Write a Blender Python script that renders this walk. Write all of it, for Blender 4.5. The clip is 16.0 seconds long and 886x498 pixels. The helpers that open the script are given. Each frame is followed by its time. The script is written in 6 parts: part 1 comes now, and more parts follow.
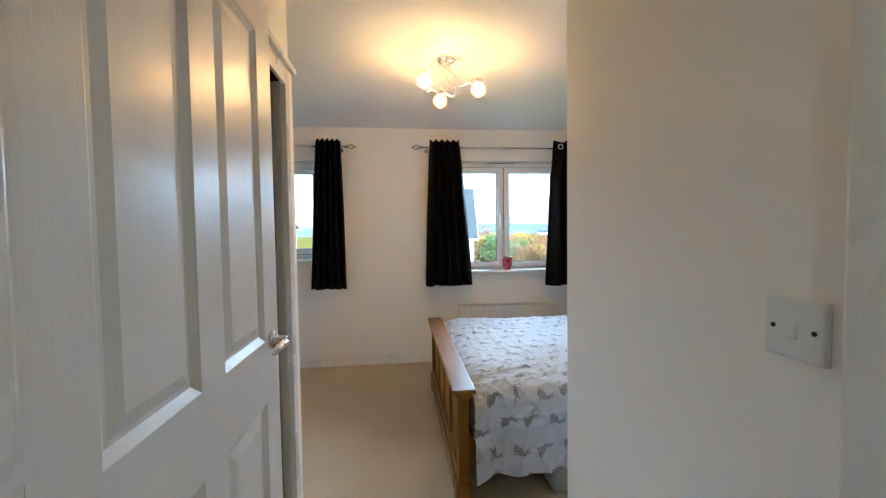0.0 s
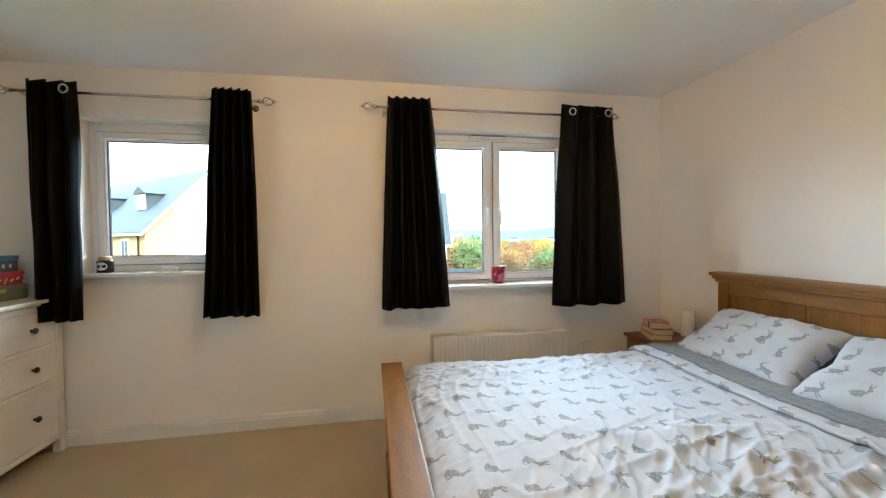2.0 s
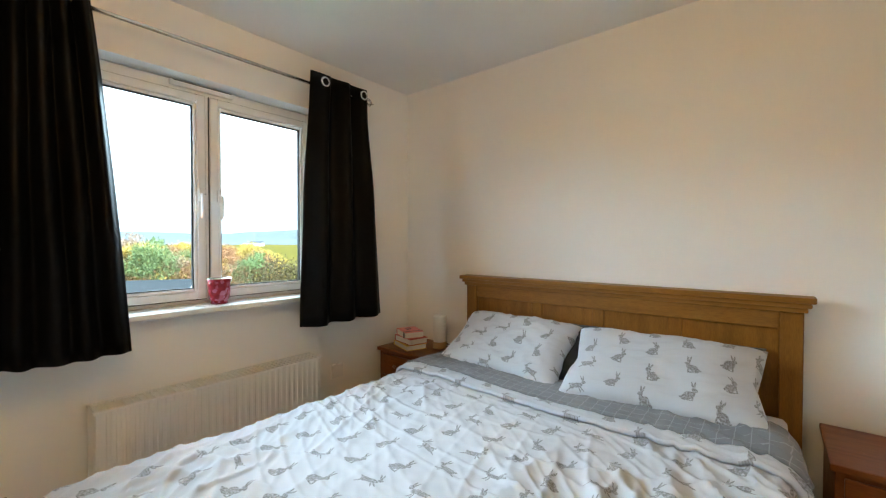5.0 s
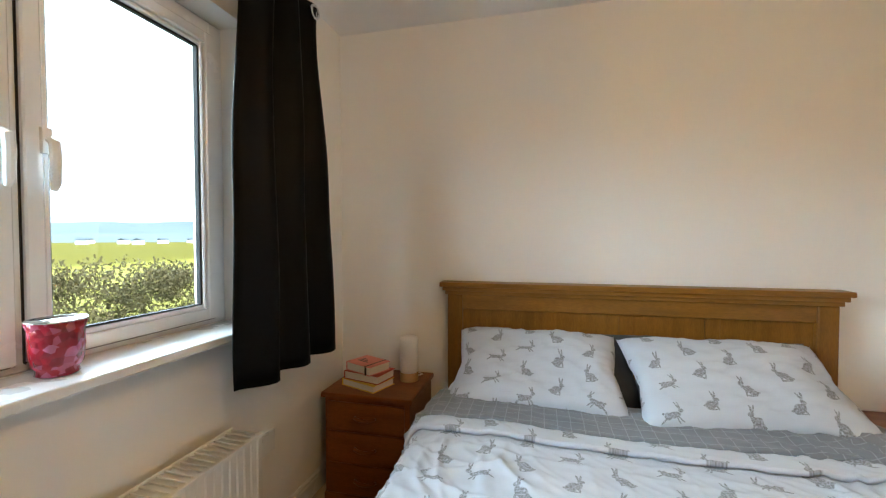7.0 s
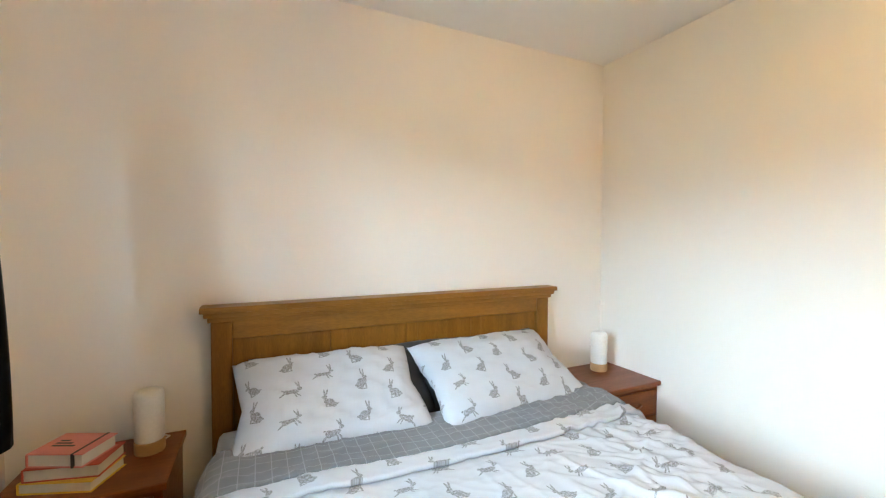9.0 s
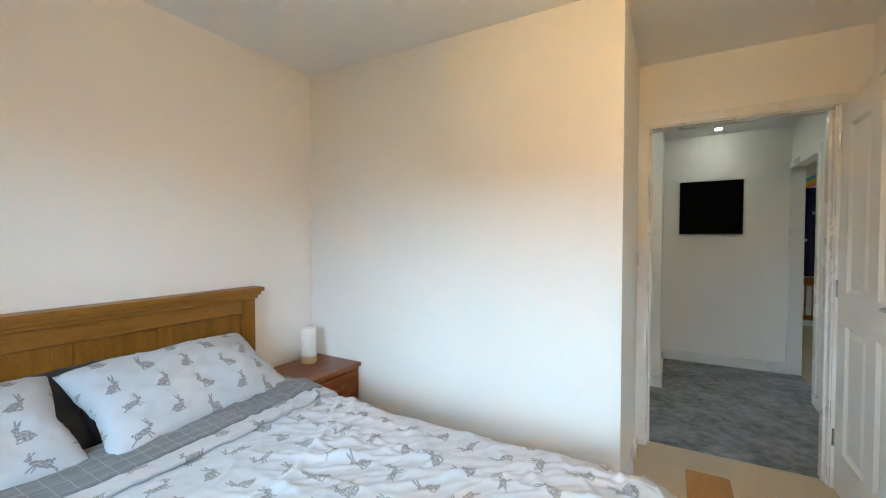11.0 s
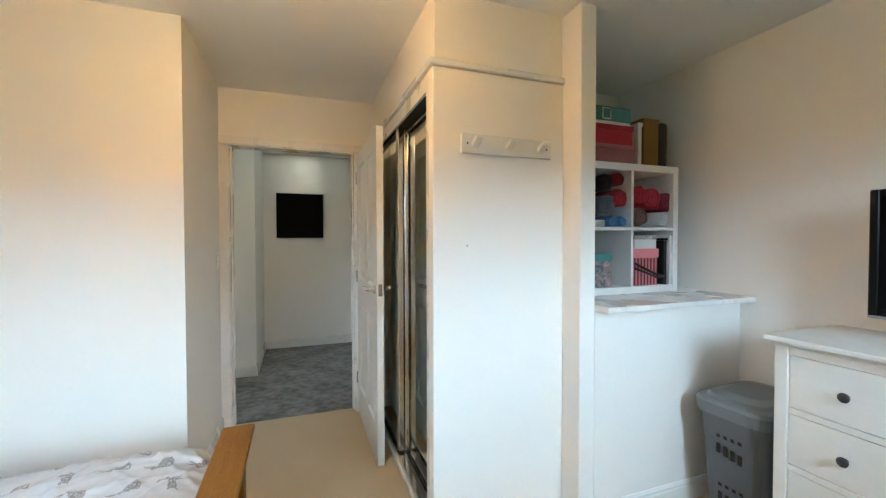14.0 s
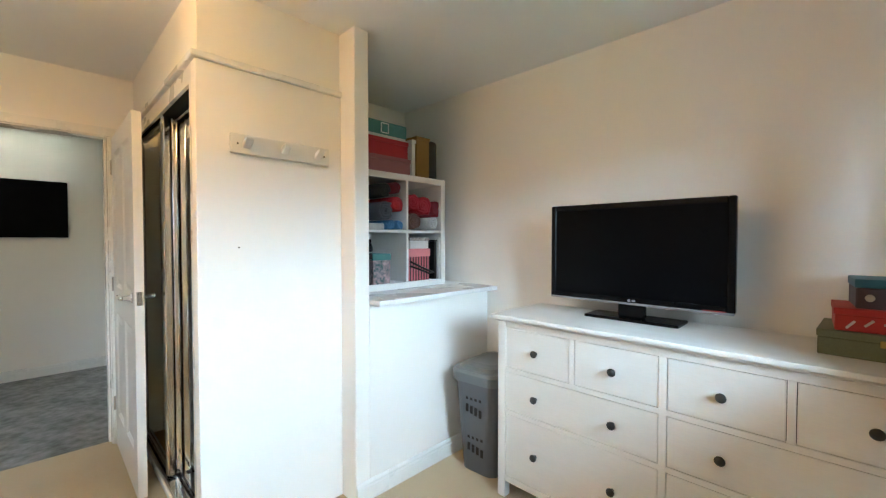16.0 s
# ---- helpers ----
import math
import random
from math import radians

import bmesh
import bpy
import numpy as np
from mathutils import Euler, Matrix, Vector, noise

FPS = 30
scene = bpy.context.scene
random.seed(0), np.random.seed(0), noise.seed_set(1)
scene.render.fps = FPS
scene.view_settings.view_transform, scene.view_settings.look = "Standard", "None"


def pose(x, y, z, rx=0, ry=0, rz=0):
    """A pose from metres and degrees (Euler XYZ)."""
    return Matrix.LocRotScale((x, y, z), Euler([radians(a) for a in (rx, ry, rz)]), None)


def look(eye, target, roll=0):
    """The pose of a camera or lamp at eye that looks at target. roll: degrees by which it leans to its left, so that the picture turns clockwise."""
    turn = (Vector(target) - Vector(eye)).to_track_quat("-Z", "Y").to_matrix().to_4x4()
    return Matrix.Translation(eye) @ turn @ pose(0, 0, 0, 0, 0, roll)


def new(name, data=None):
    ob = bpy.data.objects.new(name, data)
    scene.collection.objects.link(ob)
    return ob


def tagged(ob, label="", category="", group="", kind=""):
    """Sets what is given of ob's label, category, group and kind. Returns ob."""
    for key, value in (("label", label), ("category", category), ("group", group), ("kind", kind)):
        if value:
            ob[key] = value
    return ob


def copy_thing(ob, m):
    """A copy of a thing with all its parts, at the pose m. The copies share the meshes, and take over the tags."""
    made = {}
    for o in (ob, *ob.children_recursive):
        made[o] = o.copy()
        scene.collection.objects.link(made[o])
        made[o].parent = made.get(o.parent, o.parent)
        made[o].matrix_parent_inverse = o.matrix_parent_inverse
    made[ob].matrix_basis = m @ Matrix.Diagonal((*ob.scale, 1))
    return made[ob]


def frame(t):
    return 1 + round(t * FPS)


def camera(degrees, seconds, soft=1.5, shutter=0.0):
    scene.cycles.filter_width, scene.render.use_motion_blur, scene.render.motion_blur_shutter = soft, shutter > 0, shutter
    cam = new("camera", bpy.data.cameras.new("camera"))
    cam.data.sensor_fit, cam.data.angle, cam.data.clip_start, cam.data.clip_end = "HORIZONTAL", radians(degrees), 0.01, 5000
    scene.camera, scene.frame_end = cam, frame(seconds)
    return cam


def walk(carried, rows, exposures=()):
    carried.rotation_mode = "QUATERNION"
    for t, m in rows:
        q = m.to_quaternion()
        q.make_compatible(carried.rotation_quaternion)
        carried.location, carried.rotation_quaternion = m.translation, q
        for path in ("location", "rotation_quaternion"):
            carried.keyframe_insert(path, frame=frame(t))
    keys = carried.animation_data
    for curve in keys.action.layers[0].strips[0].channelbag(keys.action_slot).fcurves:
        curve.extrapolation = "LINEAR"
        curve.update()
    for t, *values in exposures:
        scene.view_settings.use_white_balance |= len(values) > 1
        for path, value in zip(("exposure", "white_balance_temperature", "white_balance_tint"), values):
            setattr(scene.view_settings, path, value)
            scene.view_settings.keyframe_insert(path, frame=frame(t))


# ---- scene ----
cam = camera(95.9, 16.0, 1.25)
PATH = [
    (0, (0.45, -0.393, 1.335), (0.665, 1.594, 1.253), -0.8),
    (0.4, (0.458, -0.094, 1.33), (0.684, 1.892, 1.248), -1.0),
    (0.5, (0.476, -0.027, 1.331), (0.69, 1.959, 1.246), -0.7),
    (0.7, (0.479, 0.128, 1.324), (0.705, 2.113, 1.244), -1.1),
    (0.9, (0.49, 0.274, 1.32), (0.715, 2.26, 1.246), -1.2),
    (1, (0.508, 0.335, 1.305), (0.727, 2.322, 1.24), -0.9),
    (1.1, (0.501, 0.409, 1.315), (0.734, 2.394, 1.242), -1.2),
    (1.5, (0.578, 0.631, 1.277), (0.818, 2.616, 1.222), -0.7),
    (2, (0.637, 0.826, 1.279), (0.989, 2.794, 1.228), -0.7),
    (2.5, (0.686, 0.936, 1.299), (1.222, 2.862, 1.239), -0.7),
    (3, (0.698, 1.0, 1.297), (1.472, 2.841, 1.245), -0.5),
    (3.5, (0.678, 1.047, 1.282), (1.711, 2.76, 1.243), -0.3),
    (4, (0.705, 1.14, 1.275), (1.927, 2.722, 1.238), -0.3),
    (4.2, (0.709, 1.195, 1.272), (2.011, 2.709, 1.235), -0.2),
    (6.5, (0.808, 2.333, 1.245), (2.655, 3.098, 1.203), -0.1),
    (7, (0.877, 2.607, 1.26), (2.819, 3.081, 1.208), -0.1),
    (7.5, (0.972, 2.793, 1.264), (2.967, 2.92, 1.21), -0.1),
    (8, (1.049, 2.869, 1.262), (3.036, 2.644, 1.219), -0.2),
    (8.5, (1.086, 2.902, 1.298), (3.006, 2.345, 1.241), -0.1),
    (8.7, (1.08, 2.899, 1.309), (2.963, 2.227, 1.253), -0.0),
    (10.8, (0.859, 2.827, 1.316), (1.96, 1.158, 1.26), 0.1),
    (11, (0.839, 2.826, 1.309), (1.827, 1.088, 1.259), -0.0),
    (11.5, (0.794, 2.873, 1.316), (1.488, 0.998, 1.265), 0.1),
    (12, (0.724, 2.91, 1.327), (1.138, 0.954, 1.273), 0.1),
    (12.5, (0.659, 2.958, 1.326), (0.784, 0.962, 1.276), 0.0),
    (13, (0.599, 3.021, 1.335), (0.441, 1.028, 1.284), -0.0),
    (13.5, (0.55, 3.078, 1.329), (0.12, 1.125, 1.283), 0.0),
    (14, (0.51, 3.136, 1.329), (-0.172, 1.257, 1.285), -0.1),
    (14.5, (0.484, 3.201, 1.337), (-0.426, 1.42, 1.288), -0.1),
    (15, (0.452, 3.262, 1.331), (-0.649, 1.592, 1.285), -0.1),
    (15.5, (0.428, 3.319, 1.334), (-0.846, 1.778, 1.287), -0.1),
    (16, (0.42, 3.36, 1.339), (-1.003, 1.955, 1.292), -0.0),
]
EXPOSURES = [(0, 2.15, 4950, 2), (1.0, 2.15, 5050, 2), (2.0, 2.35, 5550, 0), (4, 2.3, 5600, -2), (6.5, 2.2, 5600, 0), (7.5, 2.38, 5750, 2), (8, 2.48, 5750, 4), (8.5, 2.85, 5700, 1), (11, 2.4, 5200, -1), (13, 2.25, 5250, -1), (16, 2.65, 5350, 0)]
walk(cam, [(t, look(eye, target, roll)) for t, eye, target, roll in PATH], EXPOSURES)
SKY, SKYLAMP, BULB, SPOT = 0.10, 330000.0, 130.0, 30.0

# ---- world and light ----
world = bpy.data.worlds.new("sky")
scene.world = world
world.use_nodes = True
wn = world.node_tree.nodes
wl = world.node_tree.links
sky = wn.new("ShaderNodeTexSky")
sky.sky_type = 'NISHITA'
sky.sun_disc = False
sky.sun_elevation = radians(22)
sky.sun_rotation = radians(160)
sky.dust_density = 6.0
sky.air_density = 1.2
cloud = wn.new("ShaderNodeMix")
cloud.data_type = 'RGBA'
cloud.inputs[0].default_value = 0.7
cloud.inputs[7].default_value = (7.6, 8.0, 8.5, 1)
# an overcast sky is about three times as bright overhead as at the horizon
wtc = wn.new("ShaderNodeTexCoord")
wsep = wn.new("ShaderNodeSeparateXYZ")
wl.new(wtc.outputs["Generated"], wsep.inputs[0])
wgr = wn.new("ShaderNodeMapRange")
wgr.inputs[3].default_value, wgr.inputs[4].default_value = SKY, SKY * 3
wl.new(wsep.outputs[2], wgr.inputs[0])
wl.new(wgr.outputs[0], wn["Background"].inputs[1])
wl.new(sky.outputs[0], cloud.inputs[6])
wl.new(cloud.outputs[2], wn["Background"].inputs[0])

sun = new("sun", bpy.data.lights.new("sun", 'SUN'))
sun.data.energy = 0.5
sun.data.angle = radians(15)
sun.data.color = (1, 0.95, 0.88)
sun.matrix_world = look((0, 0, 0), (-math.sin(radians(160)) * 0.9, -math.cos(radians(160)) * 0.9, -0.4))


# one broad added lamp far behind the trees brightens the room; it stands in for the bright overcast sky low before the
# two windows
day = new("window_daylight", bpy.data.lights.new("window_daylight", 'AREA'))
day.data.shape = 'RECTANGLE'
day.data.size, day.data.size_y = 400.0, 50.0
day.data.energy = SKYLAMP
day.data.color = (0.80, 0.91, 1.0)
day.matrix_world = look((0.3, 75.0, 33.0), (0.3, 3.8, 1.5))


# ---- materials ----
def mat(name, col, rough=0.6, col2=None, scale=6.0, amount=0.5, fine=120.0, bump=0.15, dist=0.002, metal=0.0,
        stretch=(1, 1, 1), coat=0.0, spec=0.5, sheen=0.0, per_object=0.0):
    m = bpy.data.materials.new(name)
    m.use_nodes = True
    n, l = m.node_tree.nodes, m.node_tree.links
    b = n["Principled BSDF"]
    b.inputs["Roughness"].default_value = rough
    b.inputs["Metallic"].default_value = metal
    b.inputs["Coat Weight"].default_value = coat
    b.inputs["Coat Roughness"].default_value = 0.22
    b.inputs["Specular IOR Level"].default_value = spec
    b.inputs["Sheen Weight"].default_value = sheen
    tc = n.new("ShaderNodeTexCoord")
    mp = n.new("ShaderNodeMapping")
    mp.inputs["Scale"].default_value = stretch
    l.new(tc.outputs["Object"], mp.inputs[0])
    big = n.new("ShaderNodeTexNoise")
    big.inputs["Scale"].default_value = scale
    big.inputs["Detail"].default_value = 5
    small = n.new("ShaderNodeTexNoise")
    small.inputs["Scale"].default_value = fine
    small.inputs["Detail"].default_value = 3
    l.new(mp.outputs[0], big.inputs[0])
    l.new(mp.outputs[0], small.inputs[0])
    if col2 is None:
        col2 = tuple(c * 0.86 for c in col)
    mixn = n.new("ShaderNodeMix")
    mixn.data_type = 'RGBA'
    mixn.inputs[6].default_value = (*col, 1)
    mixn.inputs[7].default_value = (*col2, 1)
    half = n.new("ShaderNodeMath")
    half.operation = 'ADD'
    l.new(big.outputs[0], half.inputs[0])
    l.new(small.outputs[0], half.inputs[1])
    rng = n.new("ShaderNodeMapRange")
    rng.inputs[1].default_value = 0.75
    rng.inputs[2].default_value = 1.25
    rng.inputs[4].default_value = amount
    l.new(half.outputs[0], rng.inputs[0])
    l.new(rng.outputs[0], mixn.inputs[0])
    last = mixn.outputs[2]
    if per_object:
        oi = n.new("ShaderNodeObjectInfo")
        r2 = n.new("ShaderNodeMapRange")
        r2.inputs[3].default_value = 1 - per_object
        r2.inputs[4].default_value = 1 + per_object
        l.new(oi.outputs["Random"], r2.inputs[0])
        hs = n.new("ShaderNodeHueSaturation")
        l.new(r2.outputs[0], hs.inputs["Value"])
        l.new(last, hs.inputs["Color"])
        last = hs.outputs[0]
    l.new(last, b.inputs["Base Color"])
    r3 = n.new("ShaderNodeMapRange")
    r3.inputs[1].default_value = 0.3
    r3.inputs[2].default_value = 0.7
    r3.inputs[3].default_value = max(0.02, rough - 0.03)
    r3.inputs[4].default_value = min(1.0, rough + 0.03)
    l.new(big.outputs[0], r3.inputs[0])
    l.new(r3.outputs[0], b.inputs["Roughness"])
    if bump:
        bp = n.new("ShaderNodeBump")
        bp.inputs["Strength"].default_value = bump
        bp.inputs["Distance"].default_value = dist
        l.new(half.outputs[0], bp.inputs["Height"])
        l.new(bp.outputs[0], b.inputs["Normal"])
    return m


def glow(name, col, strength):
    m = bpy.data.materials.new(name)
    m.use_nodes = True
    b = m.node_tree.nodes["Principled BSDF"]
    b.inputs["Base Color"].default_value = (*col, 1)
    b.inputs["Emission Color"].default_value = (*col, 1)
    b.inputs["Emission Strength"].default_value = strength
    b.inputs["Roughness"].default_value = 0.3
    return m


class Net:
    """Small arithmetic on shader sockets."""

    def __init__(self, m):
        self.n, self.l = m.node_tree.nodes, m.node_tree.links

    def op(self, kind, a, b=None, c=None):
        q = self.n.new("ShaderNodeMath")
        q.operation = kind
        for i, v in enumerate((a, b, c)):
            if v is None:
                continue
            if isinstance(v, (int, float)):
                q.inputs[i].default_value = v
            else:
                self.l.new(v, q.inputs[i])
        return q.outputs[0]

    def ellipse(self, x, y, cx, cy, rx, ry, tilt=0.0):
        c, s = math.cos(tilt), math.sin(tilt)
        dx, dy = self.op('SUBTRACT', x, cx), self.op('SUBTRACT', y, cy)
        u = self.op('DIVIDE', self.op('ADD', self.op('MULTIPLY', dx, c), self.op('MULTIPLY', dy, s)), rx)
        v = self.op('DIVIDE', self.op('SUBTRACT', self.op('MULTIPLY', dy, c), self.op('MULTIPLY', dx, s)), ry)
        return self.op('ADD', self.op('MULTIPLY', u, u), self.op('MULTIPLY', v, v))


def rabbit_cloth():
    """White cotton printed with small grey rabbits in half-drop rows; the print follows the cloth's own UV in metres."""
    m = mat("rabbit_cotton", (0.51, 0.527, 0.575), 0.85, (0.46, 0.477, 0.525), 3, 0.5, 900, 0.12, 0.001, sheen=0.2)
    k = Net(m)
    n, l = k.n, k.l
    uv = n.new("ShaderNodeTexCoord")
    sep = n.new("ShaderNodeSeparateXYZ")
    l.new(uv.outputs["UV"], sep.inputs[0])
    px, py = 0.132, 0.126
    u = k.op('DIVIDE', sep.outputs[0], px)
    col_i = k.op('FLOOR', u)
    odd = k.op('MULTIPLY', k.op('MODULO', k.op('ABSOLUTE', col_i), 2.0), 0.5)
    v = k.op('ADD', k.op('DIVIDE', sep.outputs[1], py), odd)
    row_i = k.op('FLOOR', v)
    comb = n.new("ShaderNodeCombineXYZ")
    l.new(col_i, comb.inputs[0])
    l.new(row_i, comb.inputs[1])
    wn_ = n.new("ShaderNodeTexWhiteNoise")
    wn_.noise_dimensions = '2D'
    l.new(comb.outputs[0], wn_.inputs[0])
    rs = n.new("ShaderNodeSeparateColor")
    l.new(wn_.outputs[1], rs.inputs[0])
    x = k.op('SUBTRACT', k.op('FRACT', u), k.op('ADD', 0.40, k.op('MULTIPLY', rs.outputs[0], 0.2)))
    y = k.op('SUBTRACT', k.op('FRACT', v), k.op('ADD', 0.41, k.op('MULTIPLY', rs.outputs[1], 0.16)))
    flip = k.op('SUBTRACT', k.op('MULTIPLY', k.op('GREATER_THAN', rs.outputs[2], 0.5), 2.0), 1.0)
    x = k.op('MULTIPLY', x, flip)
    lean = k.op('MULTIPLY', k.op('SUBTRACT', rs.outputs[1], 0.5), 0.5)
    x, y = k.op('ADD', x, k.op('MULTIPLY', y, lean)), k.op('SUBTRACT', y, k.op('MULTIPLY', x, lean))
    sitting = [(-0.01, -0.10, 0.145, 0.125, 0.7), (-0.08, -0.19, 0.125, 0.10, 0.1), (0.085, -0.05, 0.065, 0.13, -0.25), (0.125, 0.10, 0.08, 0.06, -0.35),
               (0.05, 0.24, 0.026, 0.125, 0.3), (0.115, 0.25, 0.024, 0.12, -0.05), (0.10, -0.21, 0.026, 0.10, 0.1), (-0.205, -0.2, 0.036, 0.032, 0), (-0.02, -0.285, 0.14, 0.022, 0)]
    running = [(0.0, -0.05, 0.20, 0.08, 0.15), (-0.13, -0.06, 0.10, 0.095, 0.2), (0.22, 0.06, 0.07, 0.052, 0.1), (0.15, 0.19, 0.022, 0.115, 0.45),
               (0.205, 0.20, 0.022, 0.11, 0.1), (-0.24, -0.15, 0.115, 0.022, 0.5), (0.17, -0.15, 0.10, 0.02, -0.8), (0.10, -0.17, 0.08, 0.02, -1.1), (-0.24, 0.01, 0.035, 0.03, 0)]
    poses = []
    for shapes in (sitting, running):
        near = None
        for sh in shapes:
            e = k.ellipse(x, y, *sh)
            near = e if near is None else k.op('MINIMUM', near, e)
        poses.append(near)
    runs = k.op('GREATER_THAN', k.op('FRACT', k.op('MULTIPLY', rs.outputs[0], 7.3)), 0.66)
    near = k.op('ADD', k.op('MULTIPLY', poses[0], k.op('SUBTRACT', 1.0, runs)), k.op('MULTIPLY', poses[1], runs))
    inside = n.new("ShaderNodeMapRange")
    inside.inputs[1].default_value, inside.inputs[2].default_value = 1.2, 0.75
    l.new(near, inside.inputs[0])
    rim = n.new("ShaderNodeMapRange")
    rim.inputs[1].default_value, rim.inputs[2].default_value = 0.25, 0.95
    rim.inputs[3].default_value, rim.inputs[4].default_value = 0.85, 1.0
    l.new(near, rim.inputs[0])
    fur = n.new("ShaderNodeTexNoise")
    fur.inputs["Scale"].default_value = 170
    fur.inputs["Detail"].default_value = 3
    l.new(uv.outputs["UV"], fur.inputs[0])
    strokes = k.op('SUBTRACT', k.op('MULTIPLY', fur.outputs[0], 2.8), 0.55)
    shade = k.op('MULTIPLY', inside.outputs[0], k.op('MULTIPLY', rim.outputs[0], strokes))
    mix = n.new("ShaderNodeMix")
    mix.data_type = 'RGBA'
    mix.clamp_factor = True
    b = n["Principled BSDF"]
    old = b.inputs["Base Color"].links[0].from_socket
    l.new(shade, mix.inputs[0])
    l.new(old, mix.inputs[6])
    mix.inputs[7].default_value = (0.175, 0.17, 0.175, 1)
    l.new(mix.outputs[2], b.inputs["Base Color"])
    return m


def check_cloth():
    """Grey cotton with a thin pale windowpane check."""
    m = mat("grey_check_cotton", (0.17, 0.175, 0.19), 0.9, (0.14, 0.145, 0.16), 5, 0.6, 700, 0.15, 0.001, sheen=0.2)
    k = Net(m)
    n, l = k.n, k.l
    uv = n.new("ShaderNodeTexCoord")
    sep = n.new("ShaderNodeSeparateXYZ")
    l.new(uv.outputs["UV"], sep.inputs[0])
    fu = k.op('FRACT', k.op('DIVIDE', sep.outputs[0], 0.045))
    fv = k.op('FRACT', k.op('DIVIDE', sep.outputs[1], 0.045))
    line = k.op('MAXIMUM', k.op('LESS_THAN', fu, 0.06), k.op('LESS_THAN', fv, 0.06))
    mix = n.new("ShaderNodeMix")
    mix.data_type = 'RGBA'
    b = n["Principled BSDF"]
    old = b.inputs["Base Color"].links[0].from_socket
    l.new(k.op('MULTIPLY', line, 0.3), mix.inputs[0])
    l.new(old, mix.inputs[6])
    mix.inputs[7].default_value = (0.5, 0.5, 0.53, 1)
    l.new(mix.outputs[2], b.inputs["Base Color"])
    return m


WALL = mat("wall_paint", (0.87, 0.84, 0.79), 0.72, (0.845, 0.813, 0.762), 1.5, 0.6, 260, 0.06, 0.001)
CEIL = mat("ceiling_paint", (0.88, 0.875, 0.86), 0.85, (0.84, 0.835, 0.82), 2, 0.6, 200, 0.08, 0.001)
GLOSS = mat("white_gloss", (0.80, 0.79, 0.765), 0.28, (0.76, 0.75, 0.72), 4, 0.5, 60, 0.05, 0.001, coat=0.2)
DOORPAINT = mat("door_gloss", (0.80, 0.785, 0.755), 0.36, (0.75, 0.735, 0.70), 3, 0.5, 30, 0.25, 0.0012, stretch=(8, 8, 0.6), coat=0.15)
UPVC = mat("upvc", (0.87, 0.885, 0.90), 0.25, (0.84, 0.855, 0.87), 3, 0.4, 90, 0.02, 0.001)
CARPET = mat("beige_carpet", (0.60, 0.465, 0.27), 0.98, (0.50, 0.375, 0.21), 2.5, 0.8, 520, 0.8, 0.006, sheen=0.3)
HALLCARPET = mat("grey_carpet", (0.25, 0.245, 0.245), 0.98, (0.05, 0.05, 0.052), 4, 1.0, 15, 0.9, 0.008, sheen=0.3)
OAK = mat("honey_oak", (0.265, 0.116, 0.012), 0.42, (0.17, 0.068, 0.006), 5, 0.9, 60, 0.2, 0.001, stretch=(6, 0.6, 6), coat=0.04, spec=0.3)
OAKV = mat("honey_oak_upright", (0.25, 0.107, 0.011), 0.48, (0.155, 0.060, 0.005), 5, 0.9, 60, 0.2, 0.001, stretch=(7, 7, 0.6), spec=0.25)
PINE = mat("red_pine", (0.21, 0.058, 0.008), 0.33, (0.12, 0.03, 0.004), 5, 0.9, 50, 0.2, 0.001, stretch=(7, 0.7, 7), coat=0.05, spec=0.3)
DARKMETAL = mat("dark_metal", (0.05, 0.035, 0.025), 0.4, metal=0.7, bump=0.05)
BLACKCLOTH = mat("black_curtain", (0.003, 0.003, 0.0033), 0.5, (0.002, 0.002, 0.0024), 4, 0.6, 45, 0.35, 0.003, spec=0.08)
CHROME = mat("chrome", (0.75, 0.75, 0.76), 0.12, (0.7, 0.7, 0.71), 6, 0.4, 200, 0.01, metal=1.0)
SATIN = mat("satin_nickel", (0.6, 0.59, 0.57), 0.25, metal=1.0, bump=0.02)
WHITEWOOD = mat("white_stain", (0.79, 0.78, 0.75), 0.42, (0.74, 0.73, 0.70), 3, 0.6, 40, 0.12, 0.001, stretch=(5, 1, 5))
KNOB = mat("black_knob", (0.02, 0.019, 0.019), 0.45, bump=0.05)
BLACKGLOSS = mat("black_plastic_gloss", (0.003, 0.003, 0.0035), 0.25, bump=0.0, spec=0.12)
SCREEN = mat("tv_screen", (0.002, 0.002, 0.0025), 0.14, bump=0.0, spec=0.06)
SILVERTRIM = mat("grey_trim", (0.3, 0.3, 0.31), 0.35, metal=0.5, bump=0.02)
GREYPLASTIC = mat("grey_plastic", (0.105, 0.11, 0.12), 0.42, (0.09, 0.095, 0.105), 6, 0.6, 200, 0.1, 0.001)
GREYLID = mat("silver_grey_plastic", (0.15, 0.165, 0.175), 0.3, (0.135, 0.145, 0.155), 6, 0.6, 200, 0.05, 0.001)
# near-black for seals and pipe; also put in for shade inside openings
DARK = mat("dark_gap", (0.015, 0.014, 0.013), 0.8)
RADIATOR = mat("radiator_enamel", (0.80, 0.79, 0.76), 0.35, (0.77, 0.76, 0.73), 3, 0.4, 80, 0.02)
RABBIT = rabbit_cloth()
CHECK = check_cloth()
SHEET = mat("white_sheet", (0.75, 0.75, 0.77), 0.9, bump=0.2, fine=300, dist=0.002)
BULBGLOW = glow("lit_filament_bulb", (1.0, 0.66, 0.34), BULB)
SHADE = bpy.data.materials.new("amber_glass")
SHADE.use_nodes = True
an, al = SHADE.node_tree.nodes, SHADE.node_tree.links
